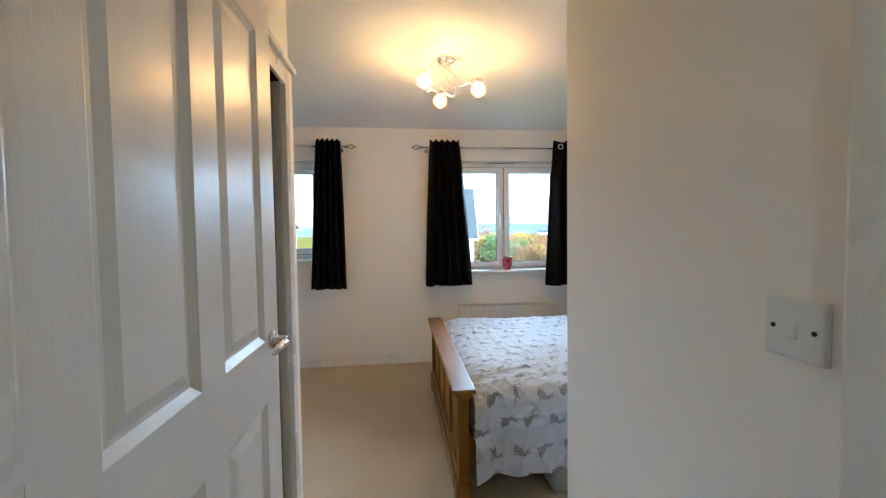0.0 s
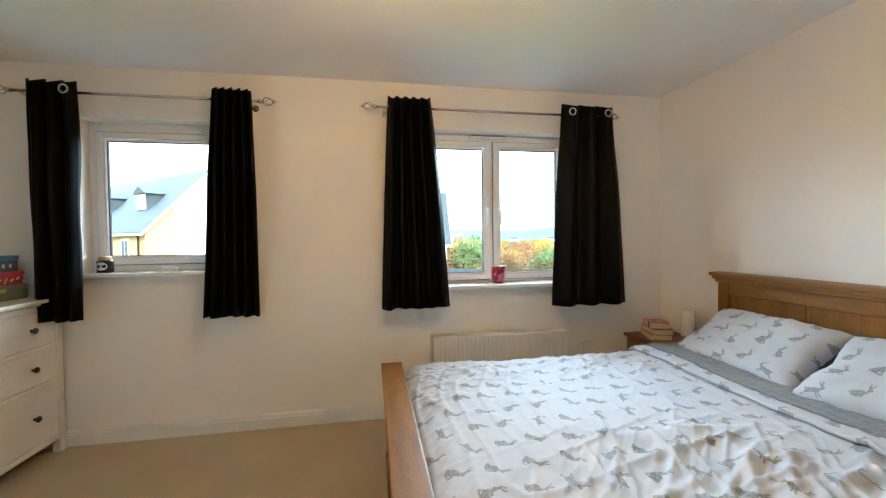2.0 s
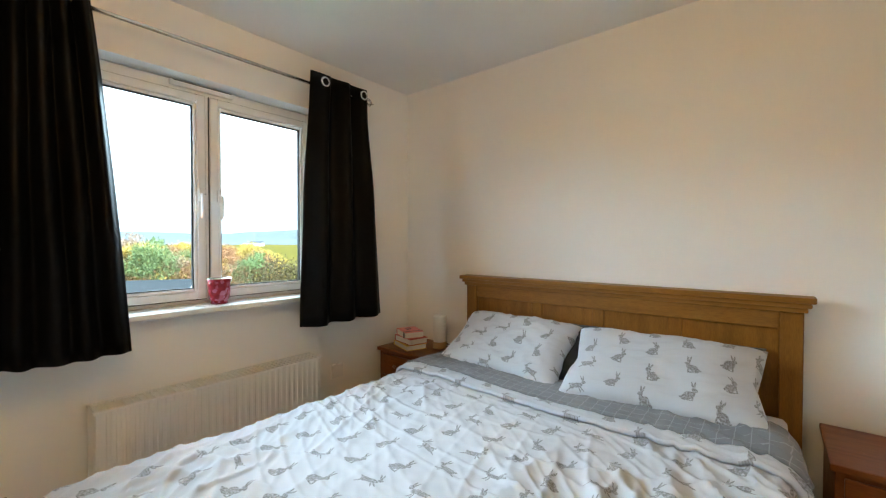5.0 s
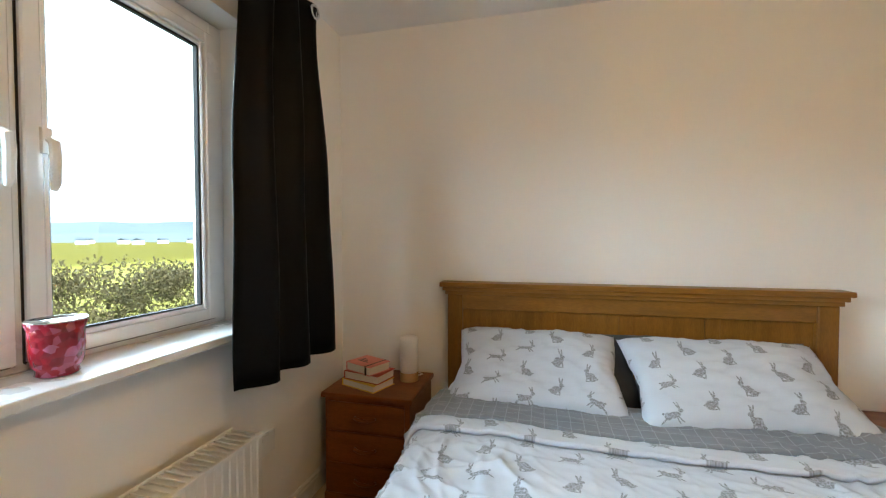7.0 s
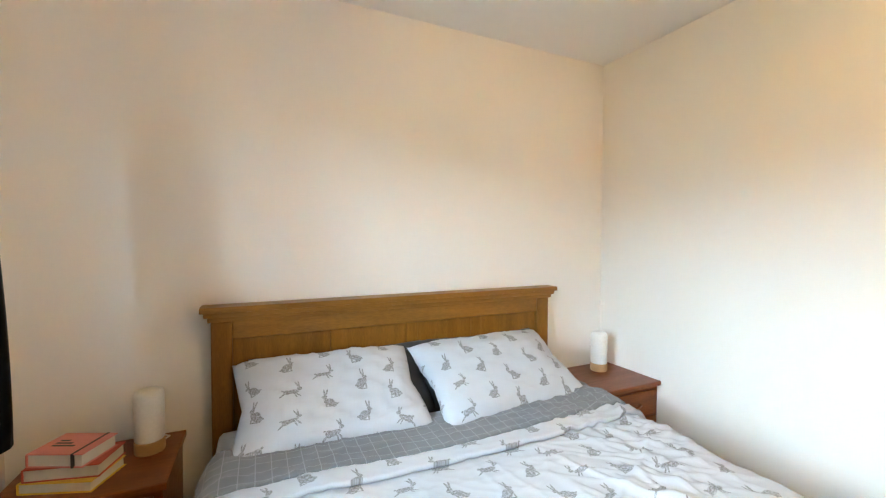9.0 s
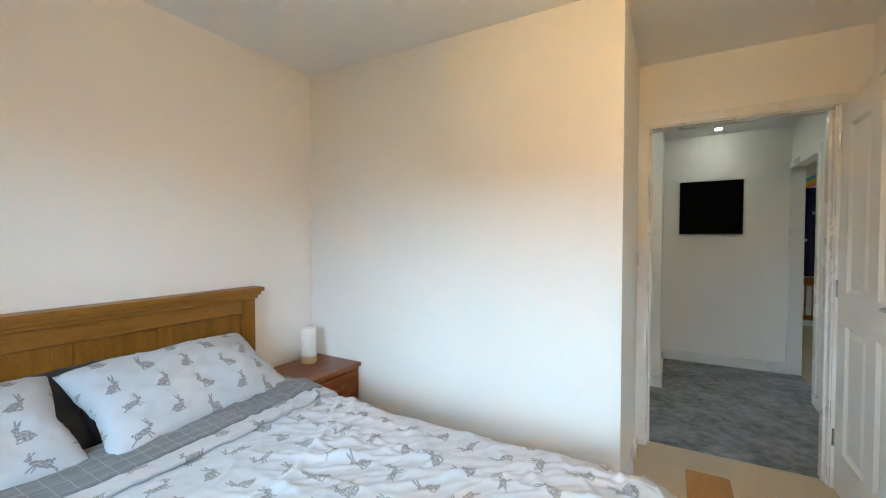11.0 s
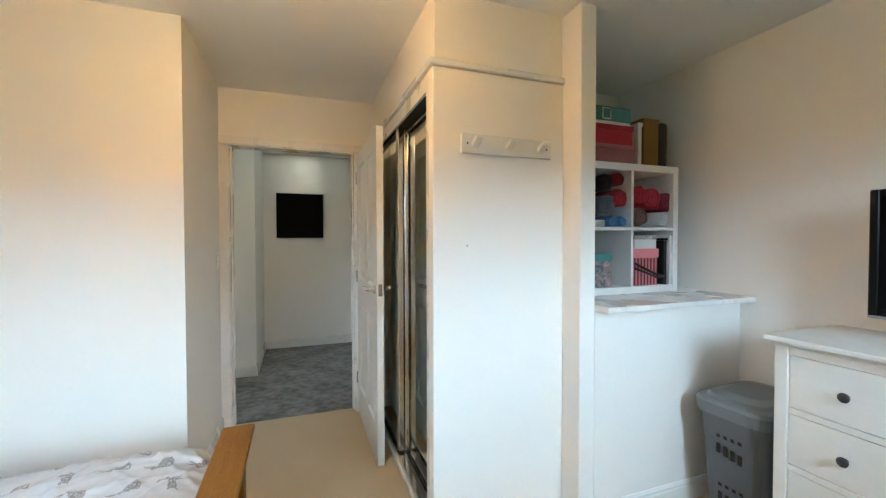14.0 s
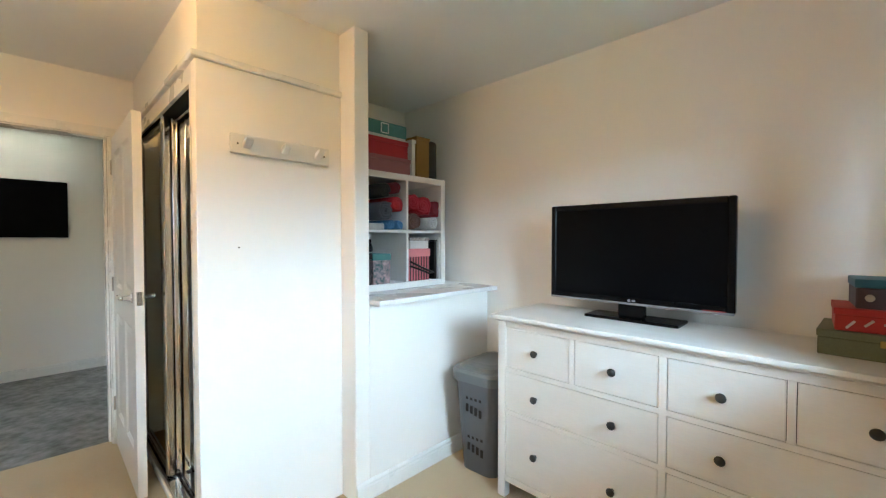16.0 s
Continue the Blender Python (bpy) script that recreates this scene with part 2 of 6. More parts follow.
a_tr, a_mx = an.new("ShaderNodeBsdfTransparent"), an.new("ShaderNodeMixShader")
a_tr.inputs[0].default_value = (1.0, 0.80, 0.50, 1)
a_b = an["Principled BSDF"]
a_b.inputs["Base Color"].default_value = (0.85, 0.42, 0.08, 1)
a_b.inputs["Roughness"].default_value = 0.15
a_b.inputs["Emission Color"].default_value = (1.0, 0.45, 0.10, 1)
a_b.inputs["Emission Strength"].default_value = 0.08
a_mx.inputs[0].default_value = 0.4
al.new(a_tr.outputs[0], a_mx.inputs[1])
al.new(a_b.outputs[0], a_mx.inputs[2])
al.new(a_mx.outputs[0], an["Material Output"].inputs[0])
LAMPWHITE = mat("opal_glass", (0.82, 0.81, 0.78), 0.35, bump=0.02)
LAMPWOOD = mat("pale_wood", (0.5, 0.32, 0.15), 0.5, (0.42, 0.26, 0.11), 8, 0.8, 80, 0.1, stretch=(1, 1, 8))
CANVAS = mat("black_canvas", (0.002, 0.002, 0.002), 0.75, (0.003, 0.003, 0.003), 4, 0.8, 400, 0.3, 0.001, spec=0.05)

mirror = bpy.data.materials.new("mirror_silver")
mirror.use_nodes = True
mirror.node_tree.nodes["Principled BSDF"].inputs["Metallic"].default_value = 1
mirror.node_tree.nodes["Principled BSDF"].inputs["Base Color"].default_value = (0.90, 0.94, 0.88, 1)
mirror.node_tree.nodes["Principled BSDF"].inputs["Roughness"].default_value = 0.015
MIRROR = mirror
pane = bpy.data.materials.new("window_glass")
pane.use_nodes = True
pn, pl = pane.node_tree.nodes, pane.node_tree.links
tr_, gl_, mx_, fr_ = (pn.new("ShaderNodeBsdfTransparent"), pn.new("ShaderNodeBsdfGlossy"), pn.new("ShaderNodeMixShader"), pn.new("ShaderNodeFresnel"))
tr_.inputs[0].default_value = (0.96, 0.98, 0.97, 1)
gl_.inputs["Roughness"].default_value = 0.01
fr_.inputs[0].default_value = 1.3
pl.new(fr_.outputs[0], mx_.inputs[0])
pl.new(tr_.outputs[0], mx_.inputs[1])
pl.new(gl_.outputs[0], mx_.inputs[2])
pl.new(mx_.outputs[0], pn["Material Output"].inputs[0])
GLASS = pane


# ---- building helpers ----
def part(name, bm, material, parent=None, label="", smooth=False):
    me = bpy.data.meshes.new(name)
    bm.to_mesh(me)
    bm.free()
    if smooth:
        for p in me.polygons:
            p.use_smooth = True
    me.materials.append(material)
    ob = new(name, me)
    ob.parent = parent
    if label:
        ob["label"] = label
    return ob


def thing(name, loc=(0, 0, 0), rz=0.0, label="", category="", group="", kind=""):
    e = new(name)
    e.empty_display_size = 0.1
    e.matrix_basis = pose(*loc, 0, 0, rz)
    return tagged(e, label, category, group, kind)


def box(x0, x1, y0, y1, z0, z1, bev=0.0, seg=1, bm=None):
    bm = bm or bmesh.new()
    r = bmesh.ops.create_cube(bm, size=1, matrix=Matrix.Translation(((x0 + x1) / 2, (y0 + y1) / 2, (z0 + z1) / 2)) @ Matrix.Diagonal((abs(x1 - x0), abs(y1 - y0), abs(z1 - z0), 1)))
    if bev:
        es = {e for v in r["verts"] for e in v.link_edges}
        bmesh.ops.bevel(bm, geom=list(es), offset=bev, segments=seg, profile=0.7, affect='EDGES')
    return bm


def lathe(profile, n=28, bm=None, axis='Z', at=(0, 0, 0)):
    """A turned shape from (radius, height) pairs."""
    bm = bm or bmesh.new()
    turn = {'Z': Matrix(), 'X': Matrix.Rotation(math.pi / 2, 4, 'Y'), 'Y': Matrix.Rotation(-math.pi / 2, 4, 'X')}[axis]
    m = Matrix.Translation(at) @ turn
    rings = []
    for r, z in profile:
        rings.append([bm.verts.new(m @ Vector((r * math.cos(2 * math.pi * i / n), r * math.sin(2 * math.pi * i / n), z))) for i in range(n)])
    for a, b in zip(rings, rings[1:]):
        for i in range(n):
            bm.faces.new((a[i], a[(i + 1) % n], b[(i + 1) % n], b[i]))
    bm.faces.new(rings[0][::-1])
    bm.faces.new(rings[-1])
    return bm


def tube(points, r, n=10, bm=None):
    """A round bar along points, with closed ends; r may be a list."""
    bm = bm or bmesh.new()
    pts = [Vector(p) for p in points]
    rs = r if isinstance(r, (list, tuple)) else [r] * len(pts)
    up, rings = None, []
    for i, p in enumerate(pts):
        d = (pts[min(i + 1, len(pts) - 1)] - pts[max(i - 1, 0)]).normalized()
        if up is None:
            up = Vector((0, 0, 1)) if abs(d.z) < 0.9 else Vector((1, 0, 0))
        s = d.cross(up).normalized()
        up = s.cross(d).normalized()
        rings.append([bm.verts.new(p + rs[i] * (math.cos(2 * math.pi * k / n) * s + math.sin(2 * math.pi * k / n) * up)) for k in range(n)])
    for a, b in zip(rings, rings[1:]):
        for k in range(n):
            bm.faces.new((a[k], a[(k + 1) % n], b[(k + 1) % n], b[k]))
    bm.faces.new(rings[0][::-1])
    bm.faces.new(rings[-1])
    bmesh.ops.recalc_face_normals(bm, faces=bm.faces)
    return bm


def extrude_profile(prof, a, b, bm=None):
    """Sweep a closed profile of (out, up) from point a to b; out is to the right of the way from a to b."""
    bm = bm or bmesh.new()
    a, b = Vector(a), Vector(b)
    d = (b - a).normalized()
    out = Vector((d.y, -d.x, 0))
    ra = [bm.verts.new(a + out * o + Vector((0, 0, u))) for o, u in prof]
    rb = [bm.verts.new(b + out * o + Vector((0, 0, u))) for o, u in prof]
    n = len(prof)
    for i in range(n):
        bm.faces.new((ra[i], ra[(i + 1) % n], rb[(i + 1) % n], rb[i]))
    bm.faces.new(ra[::-1])
    bm.faces.new(rb)
    bmesh.ops.recalc_face_normals(bm, faces=bm.faces)
    return bm


def wall_with_holes(name, axis, pos, thick, a0, a1, z0, z1, holes, material, label):
    """A wall along x (axis 'x') or y, from pos to pos + thick, with openings (a, b, low, high)."""
    bm = bmesh.new()
    cuts = sorted({a0, a1, *[h[0] for h in holes], *[h[1] for h in holes]})
    for p, q in zip(cuts, cuts[1:]):
        inside = [h for h in holes if h[0] <= p and h[1] >= q]
        spans = [(z0, z1)] if not inside else [(z0, inside[0][2]), (inside[0][3], z1)]
        for lo, hi in spans:
            if hi - lo > 1e-4:
                if axis == 'x':
                    box(p, q, pos, pos + thick, lo, hi, bm=bm)
                else:
                    box(pos, pos + thick, p, q, lo, hi, bm=bm)
    bmesh.ops.remove_doubles(bm, verts=bm.verts, dist=1e-5)
    return tagged(part(name, bm, material), label, "wall", kind="structure")


# ---- plan ----
NORTH, EAST, WEST, CEILZ = 3.70, 2.94, -1.74, 2.39
BEDWALL, PASS, FRONT = 0.92, 1.02, -0.028     # wall beside the bed, passage wall, wardrobe front
HOOKY, HALFY, PIERX = 1.53, 1.655, -0.685
HALLY, HALLX, HALLW = -2.19, 0.905, -0.17
W1 = (-1.17, -0.31, 1.088, 2.07)
W2 = (0.905, 2.20, 0.94, 2.07)

tagged(part("floor", box(WEST - 0.1, EAST + 0.1, -0.06, NORTH + 0.1, -0.1, 0.0), CARPET), "beige cut-pile carpet with faint marks", "floor", kind="structure")
tagged(part("floor_hall", box(HALLW - 0.1, 3.1, HALLY - 0.1, -0.06, -0.1, -0.004), HALLCARPET), "mottled grey plush carpet on the landing", "floor", kind="structure")
tagged(part("ceiling", box(-2.7, 3.2, -5.3, NORTH + 0.3, CEILZ, CEILZ + 0.12), CEIL), "matt white plastered ceiling", "ceiling", kind="structure")
wall_with_holes("wall_north", 'x', NORTH, 0.26, WEST - 0.1, EAST + 0.1, -0.1, CEILZ, [W1, W2], WALL, "cream painted wall with two windows")
tagged(part("wall_east", box(EAST, EAST + 0.1, BEDWALL, NORTH, -0.1, CEILZ), WALL), "cream painted wall behind the headboard", "wall", kind="structure")
tagged(part("wall_bedside", box(PASS, EAST + 0.1, 0.0, BEDWALL, -0.1, CEILZ), WALL), "cream painted wall block beside the bed", "wall", kind="structure")
tagged(part("wall_west", box(WEST - 0.1, WEST, 0.7, NORTH, -0.1, CEILZ), WALL), "cream painted wall behind the dresser", "wall", kind="structure")
DOOR = (0.10, 0.955, 0.0, 1.995)
wall_with_holes("wall_door", 'x', -0.12, 0.12, HALLW, 3.1, -0.1, CEILZ, [(DOOR[0] - 0.03, DOOR[1] + 0.03, -0.1, DOOR[3] + 0.03)], WALL, "cream painted wall with the doorway")
# landing and the room seen beyond it
tagged(part("wall_hall_back", box(HALLW - 0.1, 1.3, HALLY - 0.1, HALLY, -0.1, CEILZ), WALL), "pale painted landing wall behind the black canvas", "wall", kind="structure")
tagged(part("wall_hall_corner", box(HALLX, 3.1, HALLY, -1.18, -0.1, CEILZ), WALL), "painted landing wall with an outside corner", "wall", kind="structure")
tagged(part("wall_hall_east", box(3.0, 3.1, -1.18, -0.12, -0.1, CEILZ), WALL), "painted end wall of the landing", "wall", kind="structure")
wall_with_holes("wall_hall_west", 'y', HALLW - 0.1, 0.1, HALLY, 0.0, -0.1, CEILZ, [(-2.187, -1.36, -0.1, 2.0)], WALL, "painted landing wall with an open doorway")
# this opening and its window are added out of view to let sky light in
wall_with_holes("wall_nursery_south", 'x', -5.2, 0.1, -2.6, 3.1, -0.1, CEILZ, [(-2.4, -1.5, 0.9, 2.1)], WALL, "painted far wall of the small bedroom with an added window opening")
w3 = thing("window_3", label="unseen white plastic window added to light the small bedroom", category="window", kind="structure")
bm = box(-2.4, -2.34, -5.18, -5.12, 0.9, 2.1)
box(-1.56, -1.5, -5.18, -5.12, 0.9, 2.1, bm=bm)
box(-2.34, -1.56, -5.18, -5.12, 0.9, 0.96, bm=bm)
box(-2.34, -1.56, -5.18, -5.12, 2.04, 2.1, bm=bm)
part("window_frame", bm, UPVC, w3)
g = part("glass_pane", box(-2.34, -1.56, -5.155, -5.15, 0.96, 2.04), GLASS, w3)
g.visible_shadow = False
tagged(part("wall_nursery_west", box(-2.6, -2.5, -5.1, -0.1, -0.1, CEILZ), WALL), "painted side wall of the small bedroom", "wall", kind="structure")
tagged(part("wall_nursery_east", box(0.3, 0.4, -5.1, HALLY - 0.1, -0.1, CEILZ), WALL), "painted side wall of the small bedroom", "wall", kind="structure")
tagged(part("wall_nursery_north", box(-2.5, HALLW - 0.1, -0.2, -0.1, -0.1, CEILZ), WALL), "painted end wall of the small bedroom", "wall", kind="structure")
bm = box(-2.5, HALLW - 0.1, HALLY - 0.1, -0.2, -0.1, 0.0)
box(-2.5, 0.3, -5.1, HALLY - 0.1, -0.1, 0.0, bm=bm)
tagged(part("floor_nursery", bm, CARPET), "pale beige carpet in the small bedroom", "floor", kind="structure")

# wardrobe walls, pier and the boxed-in stairhead
tagged(part("wall_wardrobe_back", box(PIERX - 0.085, PIERX, -0.12, HALFY, -0.1, CEILZ, 0.004), WALL), "painted pier wall beside the wardrobe", "wall", kind="structure")
tagged(part("wall_wardrobe_head", box(PIERX, FRONT - 0.012, 0.0, HOOKY - 0.012, 2.093, CEILZ), WALL), "painted wall above the wardrobe doors", "wall", kind="structure")
tagged(part("wall_wardrobe_end", box(PIERX, FRONT, HOOKY - 0.06, HOOKY, 0.0, 2.065, 0.003), WALL), "white painted wardrobe end panel with a peg rail", "wall", kind="structure")
tagged(part("wall_alcove_back", box(WEST, PIERX - 0.085, 0.70, 0.78, 0.0, CEILZ), WALL), "cream painted back wall of the alcove", "wall", kind="structure")
tagged(part("wall_half", box(WEST, PIERX - 0.085, HALFY - 0.09, HALFY, 0.0, 1.0), WALL), "white painted half-height wall over the stairs", "wall", kind="structure")
cap = thing("alcove_counter", (0, 0, 0), label="white glossy painted board capping the half wall", category="shelf")
part("board", box(WEST, PIERX - 0.087, 0.782, HALFY + 0.085, 1.002, 1.03, 0.006, 2), GLOSS, cap)
tr = bmesh.new()
box(PIERX + 0.002, FRONT + 0.018, HOOKY - 0.06, HOOKY + 0.018, 2.0655, 2.0925, 0.004, bm=tr)
box(FRONT - 0.03, FRONT + 0.018, 0.002, HOOKY - 0.062, 2.0655, 2.0925, 0.004, bm=tr)
tagged(part("trim_wardrobe", tr, GLOSS), "thin white cap moulding over the wardrobe", "trim", kind="structure")
tagged(part("trim_wardrobe_fascia", box(FRONT - 0.018, FRONT - 0.004, 0.002, HOOKY - 0.062, 1.99, 2.065), GLOSS), "white fascia above the sliding doors", "trim", kind="structure")

BASE = [(0, 0), (0.016, 0), (0.016, 0.07), (0.012, 0.078), (0.012, 0.088), (0.005, 0.1), (0, 0.1)]
bb = bmesh.new()
for a, b in (((WEST, NORTH), (EAST, NORTH)), ((EAST, NORTH), (EAST, BEDWALL)), ((EAST, BEDWALL), (PASS, BEDWALL)), ((PASS, BEDWALL + 0.016), (PASS, 0.0)),
             ((WEST, HALFY), (WEST, NORTH))):
    extrude_profile(BASE, (*a, 0.0), (*b, 0.0), bb)
extrude_profile(BASE, (PIERX, HALFY, 0), (WEST, HALFY, 0), bb)
tagged(part("baseboard", bb, GLOSS), "white moulded skirting board", "baseboard", kind="structure")
bb = bmesh.new()
extrude_profile(BASE, (HALLX, HALLY, -0.004), (HALLW, HALLY, -0.004), bb)
extrude_profile(BASE, (3.0, -1.18, -0.004), (HALLX, -1.18, -0.004), bb)
extrude_profile(BASE, (HALLX, -1.164, -0.004), (HALLX, HALLY, -0.004), bb)
extrude_profile(BASE, (HALLW, -1.29, -0.004), (HALLW, -0.12, -0.004), bb)
tagged(part("baseboard_hall", bb, GLOSS), "white moulded skirting board on the landing", "baseboard", kind="structure")


# ---- doorway and door ----
def door_frame(name, x0, x1, top, y0, y1):
    f = thing(name, label="white painted door lining and architrave", category="door frame", kind="structure")
    part("lining", box(x1, x1 + 0.03, y0, y1, 0, top), GLOSS, f)
    part("lining", box(x0 - 0.03, x0, y0, y1, 0, top), GLOSS, f)
    part("lining", box(x0 - 0.03, x1 + 0.03, y0, y1, top, top + 0.03), GLOSS, f)
    part("stop", box(x1 - 0.012, x1 - 0.0005, y0 + 0.02, y1 - 0.045, 0, top), GLOSS, f)
    part("stop", box(x0 + 0.0005, x0 + 0.012, y0 + 0.02, y1 - 0.045, 0, top), GLOSS, f)
    for yy, s in ((y1, 1), (y0, -1)):
        a, b = sorted((yy, yy + s * 0.016))
        part("architrave", box(x1 + 0.006, x1 + 0.067, a, b, 0, top + 0.006, 0.004, 2), GLOSS, f)
        part("architrave", box(max(x0 - 0.062, FRONT + 0.02), x0 - 0.006, a, b, 0, top + 0.006, 0.004, 2), GLOSS, f)
        part("architrave", box(max(x0 - 0.062, FRONT + 0.02), x1 + 0.067, a, b, top + 0.007, top + 0.062, 0.004, 2), GLOSS, f)
    return f


fr = door_frame("door_frame_1", DOOR[0], DOOR[1], DOOR[3], -0.12, 0.0)
part("strike_plate", box(DOOR[1] - 0.0015, DOOR[1] + 0.0, -0.035, -0.012, 0.97, 1.03), SATIN, fr, "small satin strike plate")


def lever(parent, y, z, face, side, along):
    """Round rose with a curved lever. face: x of the door's face, side: its outward sign, along: where the grip points in y."""
    part("rose", lathe([(0.026, 0), (0.026, 0.006), (0.022, 0.01), (0.012, 0.012), (0.011, 0.04)], 24, axis='X', at=(face, y, z)) if side > 0 else
         lathe([(0.011, -0.04), (0.012, -0.012), (0.022, -0.01), (0.026, -0.006), (0.026, 0)], 24, axis='X', at=(face, y, z)), CHROME, parent, "chrome rose", True)
    pts = [(face + side * 0.04, y, z), (face + side * 0.05, y + along * 0.02, z + 0.003), (face + side * 0.052, y + along * 0.06, z + 0.006), (face + side * 0.05, y + along * 0.10, z + 0.001), (face + side * 0.045, y + along * 0.125, z - 0.006)]
    part("lever", tube(pts, [0.011, 0.012, 0.0105, 0.009, 0.006], 12), CHROME, parent, "curved chrome lever", True)


def panel_door(name, length, height, thick, loc, rz, label):
    """A four-panel moulded door; its hinge edge is the origin, it runs along local +y, x is the thickness."""
    d = thing(name, loc, rz, label, "door", kind="structure")
    st, mid, lo, hi, lock0, lock1 = 0.11, 0.10, 0.22, 0.11, 0.87, 1.037
    cols = [(st, (length - mid) / 2), ((length + mid) / 2, length - st)]
    rows = [(lo, lock0), (lock1, height - hi)]
    bm = bmesh.new()
    ys = [0, *cols[0], *cols[1], length]
    zs = [0, *rows[0], *rows[1], height]
    for i in range(5):
        for j in range(5):
            if i % 2 and j % 2:
                continue
            box(0, thick, ys[i], ys[i + 1], zs[j], zs[j + 1], bm=bm)
    bmesh.ops.remove_doubles(bm, verts=bm.verts, dist=1e-5)
    part("slab", bm, DOORPAINT, d)
    for c in cols:
        for r in rows:
            pb = bmesh.new()
            for s, x in ((1, thick), (-1, 0)):
                def ring(inset, depth):
                    xx = x - s * depth
                    return [pb.verts.new((xx, c[0] + inset, r[0] + inset)), pb.verts.new((xx, c[1] - inset, r[0] + inset)), pb.verts.new((xx, c[1] - inset, r[1] - inset)), pb.verts.new((xx, c[0] + inset, r[1] - inset))]
                rr = [ring(0.0, 0.0), ring(0.004, 0.003), ring(0.018, 0.011), ring(0.026, 0.011), ring(0.05, 0.004)]
                for a, b in zip(rr, rr[1:]):
                    for q in range(4):
                        pb.faces.new((a[q], a[(q + 1) % 4], b[(q + 1) % 4], b[q]))
                pb.faces.new(rr[-1])
            bmesh.ops.recalc_face_normals(pb, faces=pb.faces)
            part("panel", pb, DOORPAINT, d)
    lever(d, length - 0.06, 1.03, thick, 1, -1)
    lever(d, length - 0.06, 1.03, 0.0, -1, -1)
    part("latch_plate", box(0.008, thick - 0.008, length - 0.0005, length + 0.0012, 0.995, 1.065), SATIN, d, "satin latch plate")
    for z in (0.22, 1.0, 1.75):
        part("hinge", tube([(thick + 0.004, -0.004, z), (thick + 0.004, -0.004, z + 0.09)], 0.006, 8), SATIN, d, "satin butt hinge")
    return d


door = panel_door("door_1", 0.816, 1.98, 0.04, (0.040, 0.022, 0.008), -0.2, "white moulded four-panel door standing open into the bedroom")
f2 = thing("door_frame_2", label="white painted door lining on the landing", category="door frame", kind="structure")
part("lining", box(HALLW - 0.1, HALLW, -2.186, -2.17, 0, 2.0), GLOSS, f2)
part("lining", box(HALLW - 0.1, HALLW, -1.385, -1.36, 0, 2.0), GLOSS, f2)
part("architrave", box(HALLW, HALLW + 0.016, -2.189, -2.168, 0, 2.05, 0.004), GLOSS, f2)
part("architrave", box(HALLW, HALLW + 0.016, -1.365, -1.30, 0, 2.05, 0.004), GLOSS, f2)
part("architrave", box(HALLW, HALLW + 0.016, -2.168, -1.365, 1.985, 2.05, 0.004), GLOSS, f2)
panel_door("door_2", 0.70, 1.97, 0.038, (HALLW - 0.11, -1.40, 0.008), 88, "white moulded door standing open into the small bedroom")

SWITCH = mat("switch_plastic", (0.72, 0.74, 0.74), 0.3, (0.69, 0.71, 0.71), 6, 0.4, 200, 0.02)
sw = thing("light_switch", (PASS, 0.117, 1.19), label="white plastic light switch on the passage wall", category="switch")
part("plate", box(-0.012, -0.0005, -0.044, 0.044, -0.044, 0.044, 0.004, 2), SWITCH, sw)
part("rocker", box(-0.017, -0.011, -0.008, 0.008, -0.014, 0.014, 0.002), SWITCH, sw)
for s in (-1, 1):
    part("screw", lathe([(0.0035, -0.0135), (0.0035, -0.011)], 10, axis='X', at=(0, s * 0.03, 0)), DARKMETAL, sw, "dark screw head")


# ---- sliding mirror wardrobe ----
def mirror_door(y0, y1, x, label):
    d = thing("mirror_door", (x, y0, 0.045), label=label, category="wardrobe door", group="sliding mirror doors")
    w, h = y1 - y0, 1.96
    part("glass", box(-0.012, -0.004, 0.038, w - 0.038, 0.03, h - 0.03), MIRROR, d, "clear mirror")
    part("backing", box(-0.02, -0.0125, 0.038, w - 0.038, 0.03, h - 0.03), DARK, d)
    for a, b in ((0, 0.042), (w - 0.042, w)):
        bm = bmesh.new()
        prof = [(a, -0.022)] + [(a + (b - a) * (0.5 - 0.5 * math.cos(math.pi * q / 10)), 0.001 + 0.014 * math.sin(math.pi * q / 10)) for q in range(11)] + [(b, -0.022)]
        lo = [bm.verts.new((px, py, 0)) for py, px in prof]
        hi_ = [bm.verts.new((px, py, h)) for py, px in prof]
        for i in range(len(prof)):
            bm.faces.new((lo[i], lo[(i + 1) % len(prof)], hi_[(i + 1) % len(prof)], hi_[i]))
        bm.faces.new(lo[::-1])
        bm.faces.new(hi_)
        bmesh.ops.recalc_face_normals(bm, faces=bm.faces)
        part("stile", bm, CHROME, d, "ribbed chrome stile")
    part("rail", box(-0.02, 0.002, 0.042, w - 0.042, 0, 0.03, 0.002), CHROME, d)
    part("rail", box(-0.02, 0.002, 0.042, w - 0.042, h - 0.03, h, 0.002), CHROME, d)
    return d


mirror_door(0.03, 0.78, FRONT - 0.038, "chrome-framed sliding mirror door of the wardrobe")
mirror_door(0.74, HOOKY - 0.065, FRONT - 0.08, "chrome-framed sliding mirror door behind the front one")
wt = thing("wardrobe_track", (0, 0, 0), label="chrome sliding door tracks of the wardrobe", category="track")
bm = box(FRONT - 0.115, FRONT - 0.0145, 0.002, HOOKY - 0.062, 0.0, 0.03, 0.002)
for x in (FRONT - 0.112, FRONT - 0.064, FRONT - 0.0205):
    box(x, x + 0.006, 0.002, HOOKY - 0.062, 0.03, 0.043, bm=bm)
part("bottom_track", bm, CHROME, wt)
